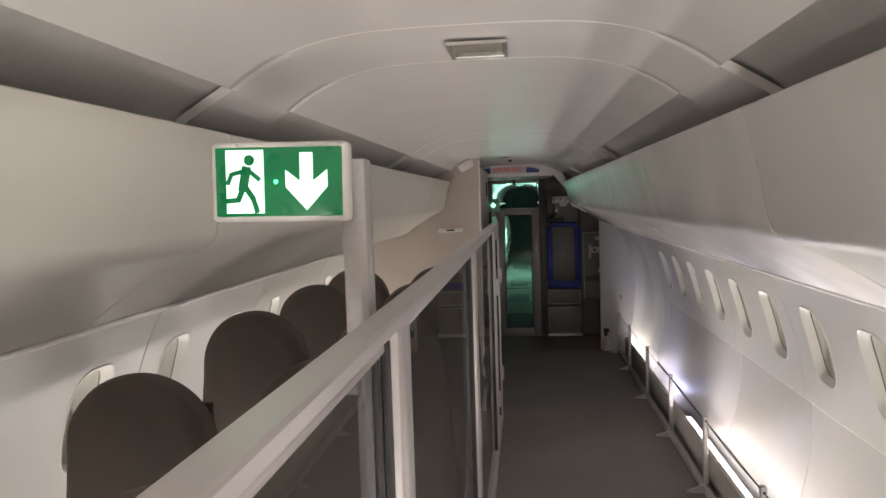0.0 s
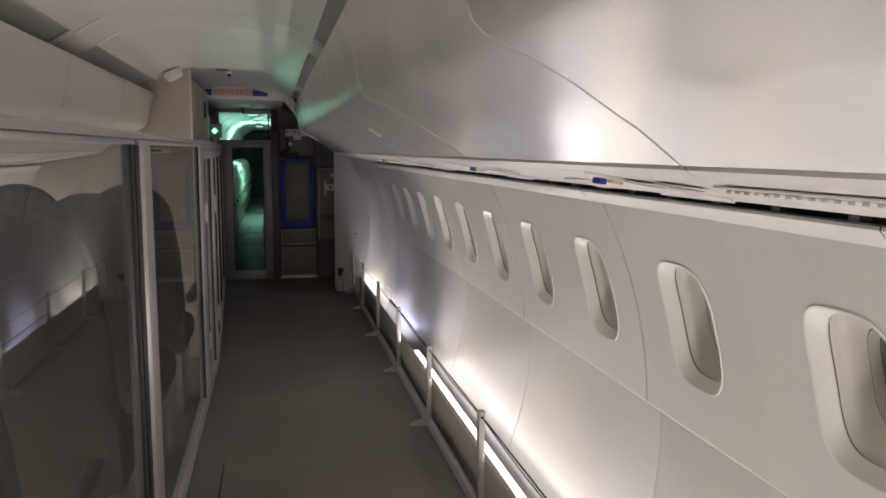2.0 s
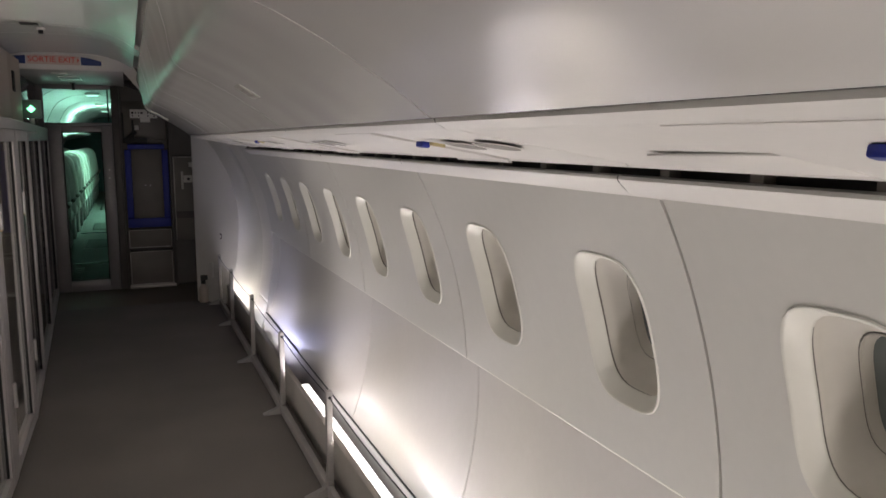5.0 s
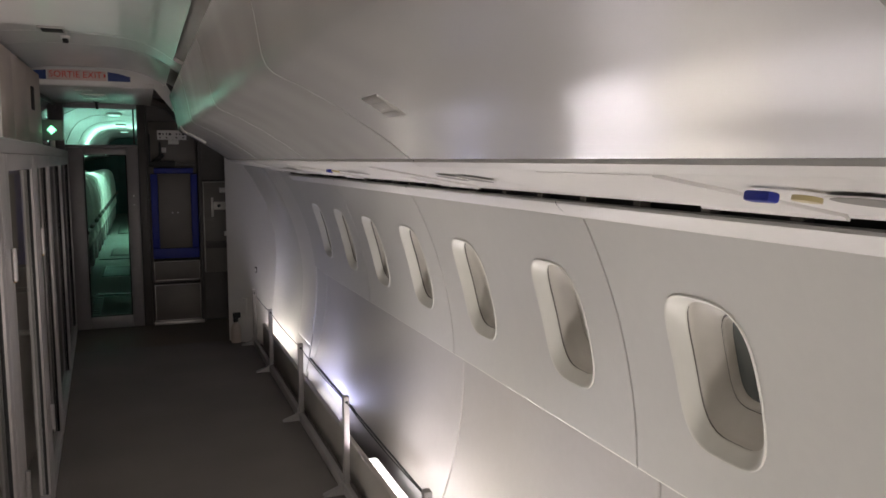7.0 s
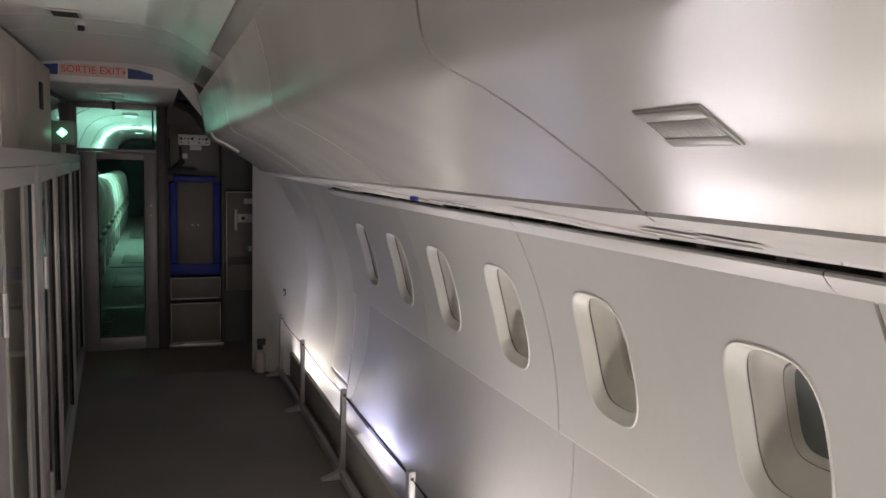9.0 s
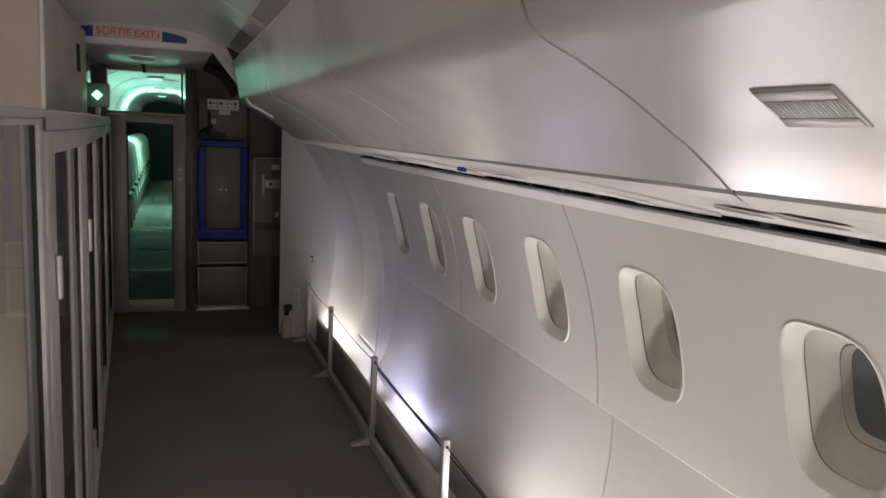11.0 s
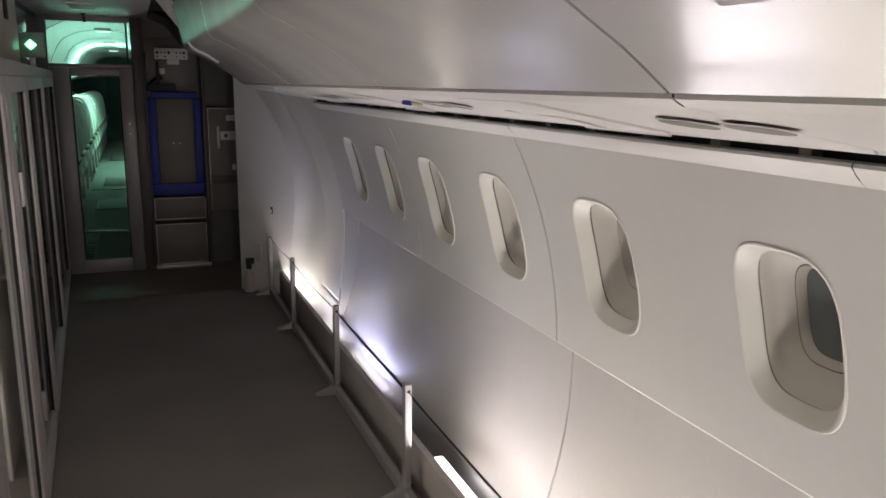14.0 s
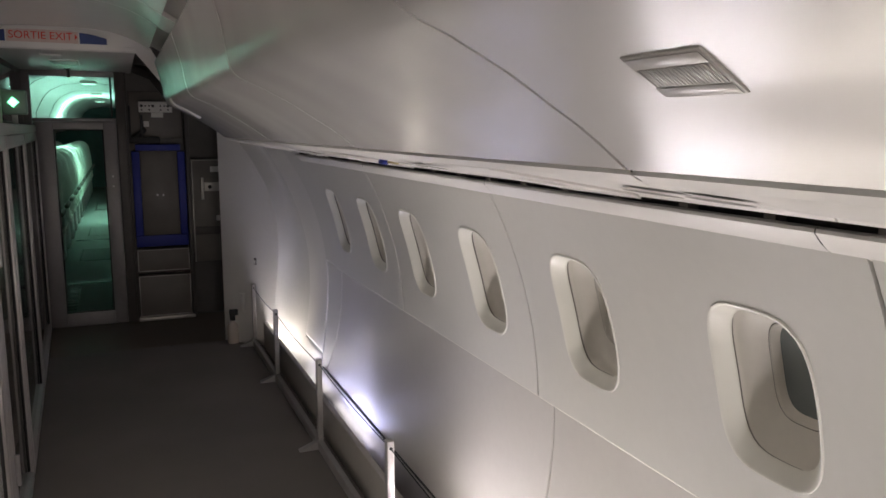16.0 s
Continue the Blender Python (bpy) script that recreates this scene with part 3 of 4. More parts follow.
def barrier_post():
    post = new("post")
    post.parent = barrier
    bm = box(-0.012, 0.012, -0.015, 0.015, 0.0, 0.408, 0.003)
    part("upright", bm, M_STEEL, post)
    foot = bmesh.new()
    rings(foot, [[(-0.004, y, 0.001), (-0.095, y, 0.001), (-0.095, y, 0.006), (-0.030, y, 0.030), (-0.004, y, 0.055)] for y in (-0.016, 0.016)])
    foot.faces.new([v for v in foot.verts if v.co.y < 0])
    foot.faces.new([v for v in foot.verts if v.co.y > 0])
    part("foot", foot, M_STEEL, post)
    part("hole", rod((0, -0.0165, 0.385), (0, 0.0165, 0.385), 0.006, sides=12), M_RUBBER, post, "dark rope hole")
    return post


POST_Y = (7.650, 6.897, 5.916, 4.978, 4.043, 3.08, 2.12, 1.16, 0.20, -0.76, -1.72, -2.68)
first_post = barrier_post()
first_post.matrix_basis = pose(0.857, POST_Y[0], 0)
for y in POST_Y[1:]:
    copy_thing(first_post, pose(0.857, y, 0))
part("floor_rail", box(0.842, 0.866, Y_BACK, 7.74, 0.0, 0.045, 0.004), M_STEEL, barrier)
for a, b in zip(POST_Y, POST_Y[1:]):
    bm = bmesh.new()
    steps = 8
    line = [(0.857, a + (b - a) * i / steps, 0.385 - 0.012 * math.sin(math.pi * i / steps)) for i in range(steps + 1)]
    rings(bm, [[(x + 0.0022 * math.cos(k * math.pi / 3), y, z + 0.0022 * math.sin(k * math.pi / 3)) for k in range(6)] for x, y, z in line])
    part("cord", bm, M_RUBBER, barrier, "thin black cord")

# ---------------------------------------------------------------- glazed partition
partition = thing("glass_partition", "long glass partition in grey metal frames beside the aisle", "partition")


def glazed_unit(name, a, b, label, lever=False, near=0.048, far=0.048, head=0.052, top=1.364):
    """A framed glass panel between two points of the plan; near, far and head are the widths of its stiles and top rail."""
    (x0, y0), (x1, y1) = a, b
    length = math.hypot(x1 - x0, y1 - y0)
    unit = new(name)
    unit.matrix_basis = pose(x0, y0, 0, 0, 0, -math.degrees(math.atan2(x1 - x0, y1 - y0)))
    unit.parent = partition
    unit["label"] = label
    sill = top - head
    part("stile", box(-0.020, 0.020, 0.0, near, 0.004, top, 0.003), M_FRAME, unit)
    if far > 0.06:
        part("stile", box(-0.020, 0.004, length - far, length, 0.004, top, 0.003), M_FRAME_DARK, unit, "dark recessed stile")
        part("seal_strip", box(0.0045, 0.010, length - far * 0.55, length - 0.002, 0.061, sill - 0.001, 0.002), M_RUBBER, unit, "black seal strip")
    else:
        part("stile", box(-0.020, 0.020, length - far, length, 0.004, top, 0.003), M_FRAME, unit)
    part("bottom_rail", box(-0.020, 0.020, near + 0.001, length - far - 0.001, 0.004, 0.060, 0.004), M_FRAME, unit)
    part("top_rail", box(-0.020, 0.020, near + 0.001, length - far - 0.001, sill, top, 0.003), M_FRAME, unit)
    for u in (near + 0.001, length - far - 0.007):
        part("bead", box(0.002, 0.012, u, u + 0.006, 0.061, sill - 0.001, 0.002), M_RUBBER, unit, "black glazing bead")
    glass_pane("pane", (-0.004, 0.002, near + 0.002, length - far - 0.002, 0.061, sill - 0.001), M_GLASS, unit, (1, 0, 0), "clear reflective glass pane")
    if lever:
        part("hinge", rod((0.026, 0.01, 0.28), (0.026, 0.01, 0.38), 0.009), M_ALU, unit)
        part("hinge", rod((0.026, 0.01, 0.98), (0.026, 0.01, 1.08), 0.009), M_ALU, unit)
        part("latch", box(0.020, 0.030, 0.012, 0.026, 0.975, 1.000, 0.003), M_OCHRE, unit, "small yellow latch")
    return unit


PX = -0.262
TALL, LEAF = "tall glass panel in a grey metal frame", "narrow glass door leaf in a grey metal frame"
glazed_unit("glass_panel", (PX, -3.1), (PX, -0.66), TALL, False, 0.020, 0.098, 0.013, 1.391)
glazed_unit("glass_panel", (PX, -0.56), (PX, 1.116), TALL, False, 0.020, 0.098, 0.013, 1.391)
glazed_unit("glass_panel", (PX, 1.217), (PX, 2.780), TALL, False, 0.020, 0.120, 0.013, 1.391)
glazed_unit("glass_panel", (PX, 2.900), (PX, 4.57), TALL, False, 0.020, 0.058, 0.013, 1.391)
glazed_unit("glass_panel", (PX, 4.67), (PX, 5.30), LEAF, True)
glazed_unit("glass_panel", (PX, 5.37), (-0.292, 6.05), LEAF, True)
glazed_unit("glass_panel", (-0.294, 6.10), (-0.345, 7.20), LEAF)
glazed_unit("glass_panel", (-0.347, 7.25), (-0.408, 8.56), LEAF)
for y, w in ((-0.61, 0.096), (1.1665, 0.098), (2.840, 0.116), (4.62, 0.094), (5.335, 0.062)):
    part("post", box(PX - 0.019, PX + 0.021, y - w / 2, y + w / 2, 0.0, 1.391 if y < 4.6 else 1.365, 0.004), M_FRAME, partition)
bm = bmesh.new()
for (ax, ay), (bx, by), low in (((PX, -3.1), (PX, 4.573), 1.3925), ((PX, 4.573), (PX, 5.34), 1.366), ((PX, 5.34), (-0.412, 8.60), 1.366)):
    rings(bm, [[(x - 0.022, y, low), (x - 0.022, y, 1.408), (x - 0.018, y, 1.412), (x + 0.018, y, 1.412), (x + 0.0225, y, 1.408), (x + 0.0225, y, low)] for x, y in ((ax, ay), (bx, by))])
part("cap_rail", bm, M_FRAME, partition)

# ---------------------------------------------------------------- emergency exit sign on its post
sign = thing("exit_sign", "lit green emergency exit sign in a white housing", "exit sign", at=pose(-0.394, 1.085, 1.609, 0, 1.0, 2) @ Matrix.Scale(0.885, 4))
part("housing", box(-0.110, 0.110, -0.012, 0.028, -0.063, 0.063, 0.008, segments=3), M_WHITE, sign)
part("face", box(-0.101, 0.101, -0.0155, -0.0115, -0.054, 0.054, 0.002), M_GREEN, sign, "glowing green face")
part("door_field", box(-0.083, -0.023, -0.0175, -0.0160, -0.049, 0.050, 0), M_SIGNWHITE, sign, "white lit field")
bm = bmesh.new()
for pts in (((0.035, 0.045), (0.035, 0.0), (0.012, 0.018), (0.012, -0.008), (0.045, -0.045), (0.078, -0.008), (0.078, 0.018), (0.055, 0.0), (0.055, 0.045)),):
    front = [bm.verts.new((x, -0.0178, z)) for x, z in pts]
    bm.faces.new(front)
    back = [bm.verts.new((x, -0.0150, z)) for x, z in pts]
    for i in range(len(pts)):
        bm.faces.new((front[i], front[(i + 1) % len(pts)], back[(i + 1) % len(pts)], back[i]))
part("arrow", bm, M_SIGNWHITE, sign, "white lit arrow", smooth=False)
part("pictogram_head", rod((-0.045, -0.0195, 0.034), (-0.045, -0.0180, 0.034), 0.0085, sides=20), M_GREEN, sign)
for (ax, az), (bx, bz), w in (((-0.050, 0.020), (-0.056, -0.010), 0.0075), ((-0.052, 0.018), (-0.074, 0.012), 0.0035), ((-0.074, 0.012), (-0.080, -0.002), 0.0035), ((-0.046, 0.018), (-0.030, 0.004), 0.0035), ((-0.056, -0.010), (-0.064, -0.028), 0.0045), ((-0.064, -0.028), (-0.088, -0.030), 0.004), ((-0.052, -0.008), (-0.040, -0.026), 0.0045), ((-0.040, -0.026), (-0.034, -0.046), 0.004)):
    d = Vector((bx - ax, 0, bz - az)).normalized()
    n = Vector((-d.z, 0, d.x)) * w
    quad = [Vector((ax, -0.0192, az)) - n - d * w * 0.6, Vector((bx, -0.0192, bz)) - n + d * w * 0.6, Vector((bx, -0.0192, bz)) + n + d * w * 0.6, Vector((ax, -0.0192, az)) + n - d * w * 0.6]
    bm = bmesh.new()
    f = [bm.verts.new(p) for p in quad]
    g = [bm.verts.new(p + Vector((0, 0.0012, 0))) for p in quad]
    bm.faces.new(f)
    for i in range(4):
        bm.faces.new((f[i], f[(i + 1) % 4], g[(i + 1) % 4], g[i]))
    part("pictogram_limb", bm, M_GREEN, sign, smooth=False)
part("indicator", rod((-0.004, -0.017, 0.0), (-0.004, -0.0155, 0.0), 0.0035, sides=12), M_GREENLED, sign, "small green indicator light")
for x in (-0.08, 0.08):
    part("clip", box(x - 0.014, x + 0.014, -0.016, 0.0, 0.0545, 0.060, 0.001), M_WHITE, sign)
    part("clip", box(x - 0.014, x + 0.014, -0.016, 0.0, -0.060, -0.0545, 0.001), M_WHITE, sign)
post = thing("sign_post", "grey square post that carries the exit sign", "post")
part("upright", box(-0.318, -0.282, 1.12, 1.17, 1.30, 1.640, 0.004), M_STEEL, post)
part("clamp", box(-0.3175, -0.2825, 1.10, 1.19, 1.30, 1.35, 0.002), M_STEEL, post)

# ---------------------------------------------------------------- seats
def seat(cloth, label, group):
    """A cabin seat that faces along y, origin on the floor under its middle."""
    ob = thing("passenger_chair", label, "chair", group)
    for x in (-0.17, 0.17):
        part("leg", box(x - 0.018, x + 0.018, -0.16, 0.16, 0.0, 0.30, 0.006), M_ALU, ob)
    part("cushion", box(-0.215, 0.215, -0.20, 0.26, 0.30, 0.44, 0.05, segments=4), cloth, ob)
    # back: outline with a round top, swept through its thickness and leaned back
    outline = []
    for i in range(25):
        t = math.pi * i / 24
        outline.append((0.195 * math.cos(t) * (1 - 0.08 * math.sin(t)), 0.93 + 0.205 * math.sin(t) ** 0.75))
    outline = [(0.222, 0.36), (0.224, 0.60), (0.216, 0.80)] + outline + [(-0.216, 0.80), (-0.224, 0.60), (-0.222, 0.36)]
    bm = bmesh.new()
    loops = []
    for y, k in ((0.050, 0.72), (0.046, 0.84), (0.032, 0.94), (0.008, 0.99), (-0.018, 1.0), (-0.042, 0.97), (-0.056, 0.88), (-0.060, 0.76)):
        loops.append([(x * k, y - 0.20 - 0.16 * (z - 0.36) - 0.03 * math.sin((z - 0.36) * 4), 0.70 + (z - 0.70) * (0.5 + 0.5 * k)) for x, z in outline])
    made = rings(bm, loops, cap=True)
    bm.faces.new(made[0])
    part("backrest", bm, cloth, ob)
    part("head_cover", box(-0.15, 0.15, -0.245, -0.232, 0.86, 1.04, 0.006), cloth, ob)
    for x in (-0.245, 0.245):
        part("armrest", box(x - 0.022, x + 0.022, -0.24, 0.16, 0.56, 0.61, 0.018, segments=3), M_BOX, ob)
    return ob


first_seat = seat(M_SEAT, "dark brown cloth cabin seat with rounded headrest", "seats behind the glass")
first_seat.matrix_basis = pose(-1.025, 2.15, 0) @ Matrix.Diagonal((1, 1, 1.03, 1))
for k in range(-3, 4):
    for x in (-1.025, -0.545):
        if k or x > -1:
            copy_thing(first_seat, pose(x, 2.15 + 0.82 * k, 0) @ Matrix.Diagonal((1, 1, 1.03, 1)))

# ---------------------------------------------------------------- closet, detector and ceiling fittings
closet = thing("closet", "tall beige stowage closet with plain side panels", "closet", kind="structure")
part("front", box(-1.45, -0.375, 5.56, 5.60, 0.0, 1.90, 0.004), M_BEIGE, closet)
for y0, y1, mat in ((5.602, 5.95, M_BEIGE), (5.954, 6.40, M_BEIGE), (6.404, 6.92, M_BEIGE)):
    part("side_panel", box(-0.40, -0.380, y0, y1, 0.0, 1.815, 0.003), mat, closet)
part("corner_bead", box(-0.384, -0.372, 5.55, 5.565, 0.0, 1.86, 0.004), M_WHITE, closet)
part("side_panel", box(-0.47, -0.44, 6.924, 7.20, 0.0, 1.815, 0.003), M_BEIGE, closet)
part("side_panel", box(-0.50, -0.46, 7.24, 8.6, 0.0, 1.78, 0.003), M_GALLEY, closet)
part("side_glazing", box(-0.4595, -0.452, 7.26, 8.50, 1.42, 1.74, 0.002), M_SIDEGLASS, closet, "dark reflective side glazing")
part("handle", box(-0.380, -0.372, 6.52, 6.60, 1.60, 1.72, 0.003), M_DARK, closet)
plate = thing("label_plate", "small pale label plate on the beige closet", "label", at=pose(-0.60, 5.556, 1.355))
part("plate", box(-0.09, 0.09, -0.004, 0.002, -0.016, 0.016, 0.001), M_WHITE, plate)
part("print", box(-0.030, 0.030, -0.0055, -0.0045, -0.006, 0.006, 0), M_DARK, plate, "dark printed bar")
smoke = thing("smoke_detector", "round white smoke detector under the ceiling", "smoke detector", at=pose(-0.475, 5.44, 1.842, 0, -27, 0))
part("base", rod((0, 0, -0.004), (0, 0, -0.020), 0.058, sides=28), M_WHITE, smoke)
bm = bmesh.new()
rings(bm, [[(r * math.cos(t * math.pi / 14), r * math.sin(t * math.pi / 14), z) for t in range(28)] for r, z in ((0.052, -0.020), (0.054, -0.026), (0.050, -0.048), (0.040, -0.055))], cap=True)
part("cover", bm, M_WHITE, smoke)


def ceiling_lens(name, x, y, z, w, l, label, mat):
    ob = thing(name, label, "ceiling light", at=pose(x, y, z))
    bm = bmesh.new()
    rings(bm, [[(-a, -b, h), (a, -b, h), (a, b, h), (-a, b, h)] for a, b, h in ((w / 2, l / 2, 0.0), (w / 2, l / 2, -0.006), (w / 2 - 0.008, l / 2 - 0.008, -0.006), (w / 2 - 0.010, l / 2 - 0.010, -0.001))])
    part("bezel", bm, M_EDGE, ob, smooth=False)
    part("lens", box(-w / 2 + 0.009, w / 2 - 0.009, -l / 2 + 0.009, l / 2 - 0.009, -0.0035, -0.0005, 0.001), mat, ob)
    return ob


ceiling_lens("ceiling_light", -0.140, 1.590, 1.879, 0.118, 0.150, "unlit square ceiling light with brown lens", M_LENS)
ceiling_lens("ceiling_light", -0.19, 5.68, 1.882, 0.10, 0.14, "small dark unlit ceiling light", M_DARK)
ceiling_lens("ceiling_light", -0.15, 7.85, 1.777, 0.15, 0.34, "pale square ceiling light before the door", M_WHITE)
camera_eye = thing("dome_sensor", "small black dome sensor under the ceiling", "sensor", at=pose(-0.155, 5.86, 1.884))
part("base", rod((0, 0, 0), (0, 0, -0.012), 0.020, sides=16), M_WHITE, camera_eye)
part("eye", rod((0, 0, -0.012), (0, 0, -0.030), 0.012, sides=16), M_RUBBER, camera_eye)
vent = thing("ceiling_vent", "small slotted vent in the low ceiling", "vent", at=pose(-0.19, 7.38, 1.7775))
for i in range(3):
    part("slot", box(-0.05, 0.05, -0.03 + i * 0.03, -0.018 + i * 0.03, -0.003, 0.001, 0.001), M_RECESS, vent)
catch = thing("door_catch", "black catch hanging under the low ceiling", "catch", at=pose(-0.165, 8.40, 1.777))
part("plate", box(-0.02, 0.02, -0.02, 0.02, -0.004, 0.0, 0.001), M_RUBBER, catch)
part("bolt", rod((0, 0, -0.004), (0.004, 0, -0.055), 0.010), M_RUBBER, catch)

bm = bmesh.new()
for y in (7.074, 7.090):
    bm.faces.new([bm.verts.new((x, y, z)) for x, z in [(x, z + 0.03) for x, z in arch] + [(0.35, 1.70), (0.345, 1.62), (0.22, 1.776), (-0.60, 1.776)]])
tagged(part("trim_fascia", bm, M_CEIL, smooth=False), "pale fascia closing the end of the arched ceiling", "trim", kind="structure")
tagged(part("wall_end_fill", box(-1.8, 1.6, 8.695, 8.745, 1.802, 2.1, 0), M_GALLEY, smooth=False), "dark panel over the door", "wall", kind="structure")
tagged(part("wall_end_side", box(-1.8, -0.476, 8.66, 8.70, -0.05, 1.80, 0), M_GALLEY, smooth=False), "dark panel beside the door", "wall", kind="structure")

# ---------------------------------------------------------------- header with the exit lettering
header = thing("exit_header", "curved header with red exit lettering between blue panels", "sign", at=pose(-0.195, 7.05, 0))
bm = bmesh.new()
top = [(-0.40, 1.80), (-0.33, 1.838), (-0.24, 1.860), (-0.12, 1.872), (0.0, 1.874), (0.12, 1.872), (0.22, 1.860), (0.30, 1.838), (0.36, 1.80)]
for y in (0.0, 0.02):
    bm.faces.new([bm.verts.new((x, y, z)) for x, z in top + [(0.36, 1.778), (-0.40, 1.778)]])
part("frame", bm, M_CEIL, header, smooth=False)


def header_panel(x0, x1, mat, name, label):
    def rim(x):
        return np.interp(x, [p[0] for p in top], [p[1] for p in top]) - 0.008
    bm = bmesh.new()
    xs = [x0 + (x1 - x0) * i / 6 for i in range(7)]
    rings(bm, [[(x, y, 1.806) for x in xs] + [(x, y, float(rim(x))) for x in reversed(xs)] for y in (-0.001, -0.006)], cap=True)
    part(name, bm, mat, header, label, smooth=False)


header_panel(-0.315, -0.162, M_HEADER, "side_panel", "dark blue panel")
header_panel(-0.155, 0.155, M_PINK, "plate", "pale sign plate")
header_panel(0.162, 0.285, M_HEADER, "side_panel", "dark blue panel")
words = bpy.data.curves.new("lettering", "FONT")
words.body, words.size, words.align_x, words.align_y, words.extrude = "SORTIE EXIT", 0.050, "CENTER", "CENTER", 0.0006
words.materials.append(M_RED)
letters = new("lettering", words)
letters.matrix_basis = pose(-0.008, -0.0075, 1.836, 90, 0, 0)
letters.parent = header
letters["label"] = "red capital letters"
bm = bmesh.new()
tri = [bm.verts.new(p) for p in ((0.141, -0.0078, 1.822), (0.141, -0.0078, 1.850), (0.153, -0.0078, 1.836))]
bm.faces.new(tri)
part("pointer", bm, M_RED, header, "small red arrow head", smooth=False)

# ---------------------------------------------------------------- end wall with the glass door
end = thing("wall_end", "dark grey end wall framing the glass door", "wall", kind="structure")
part("jamb", box(-0.475, -0.412, 8.60, 8.68, 0.0, 1.80, 0.004), M_FRAME_DARK, end)
part("jamb", box(0.108, 0.172, 8.60, 8.68, 0.0, 1.80, 0.004), M_GALLEY, end)
part("transom_bar", box(-0.411, 0.107, 8.60, 8.68, 1.440, 1.462, 0.004), M_FRAME_DARK, end)
part("head", box(-0.411, 0.107, 8.60, 8.68, 1.742, 1.80, 0.004), M_FRAME_DARK, end)
glass_pane("transom_pane", (-0.411, 0.107, 8.635, 8.641, 1.463, 1.741), M_DOORGLASS, end, (0, -1, 0))
door = thing("door_1", "narrow grey framed glass door to the next cabin", "door", kind="structure", at=pose(-0.41, 8.62, 0))
part("stile", box(0.002, 0.120, -0.02, 0.02, 0.003, 1.4385, 0.004), M_FRAME_DARK, door)
part("stile", box(0.432, 0.5165, -0.02, 0.02, 0.003, 1.4385, 0.004), M_FRAME_DARK, door)
part("rail", box(0.121, 0.431, -0.02, 0.02, 0.003, 0.098, 0.004), M_FRAME_DARK, door)
part("rail", box(0.121, 0.431, -0.02, 0.02, 1.386, 1.4385, 0.004), M_FRAME_DARK, door)
bm = bmesh.new()
for q in ((0.121, 0.129, 0.099, 1.385), (0.423, 0.431, 0.099, 1.385), (0.130, 0.422, 0.099, 0.106), (0.130, 0.422, 1.378, 1.385)):
    box(q[0], q[1], -0.016, 0.006, q[2], q[3], 0.001, bm)
part("gasket", bm, M_RUBBER, door)
glass_pane("pane", (0.1295, 0.4225, -0.003, 0.003, 0.1065, 1.3775), M_DOORGLASS, door, (0, -1, 0))
part("lock", rod((0.475, -0.026, 1.06), (0.475, -0.018, 1.06), 0.007, sides=12), M_ALU, door, "bright lock cylinder")
part("lock", rod((0.475, -0.026, 0.99), (0.475, -0.018, 0.99), 0.006, sides=12), M_ALU, door)
part("closer_bar", box(0.488, 0.500, -0.034, -0.020, 1.47, 1.74, 0.003), M_RUBBER, door)
for z in (0.18, 0.70, 1.25):
    part("hinge", rod((-0.002, -0.028, z), (-0.002, -0.028, z + 0.09), 0.009), M_FRAME_DARK, door)
box_light = thing("exit_lamp", "small square lamp box with a glowing green light", "exit lamp", at=pose(-0.340, 7.02, 1.4115))
part("bracket", box(-0.012, 0.012, 0.0, 0.02, 0.0, 0.075, 0.002), M_FRAME, box_light)
part("housing", box(-0.058, 0.058, -0.02, 0.03, 0.045, 0.163, 0.010, segments=3), M_GLOWBOX, box_light)
part("lamp", rod((0.0, -0.026, 0.104), (0.0, -0.0195, 0.104), 0.024, sides=4), M_LED, box_light, "glowing green light")

# ---------------------------------------------------------------- dark galley beside the door
galley = thing("galley_frame", "dark empty galley frame beside the door", "galley", kind="structure")
part("back", box(0.173, 1.25, 8.72, 8.75, 0.0, 1.85, 0), M_GALLEY, galley)
part("post", box(0.173, 0.186, 8.60, 8.72, 0.0, 1.80, 0.003), M_GALLEY, galley)
part("post", box(0.556, 0.584, 8.58, 8.72, 0.0, 1.60, 0.003), M_GALLEY, galley)
part("top", box(0.173, 1.0, 8.56, 8.72, 1.80, 1.84, 0.003), M_GALLEY, galley)
part("sill", box(0.18, 0.57, 8.575, 8.66, 0.0, 0.028, 0.004), M_EDGE, galley, "pale metal sill")
part("roof_edge", run([(0.20, 1.79), (0.34, 1.73), (0.42, 1.62), (0.43, 1.60), (0.40, 1.70), (0.33, 1.78)], (8.0, 8.6), closed=True), M_GALLEY, galley)


def drawer(z0, z1, label):
    ob = new("drawer")
    ob.matrix_basis, ob.parent = pose(0.371, 8.60, z0), galley
    ob["label"] = label
    h = z1 - z0
    part("body", box(-0.176, 0.176, 0.0, 0.11, 0.002, h - 0.002, 0.004), M_BOX, ob)
    bm = bmesh.new()
    for q in ((-0.178, -0.172, 0.0, h), (0.172, 0.178, 0.0, h), (-0.1715, 0.1715, 0.0, 0.006), (-0.1715, 0.1715, h - 0.006, h)):
        box(q[0], q[1], -0.006, 0.0, q[2], q[3], 0.001, bm)
    part("edging", bm, M_EDGE, ob, "pale metal edging")
    return ob


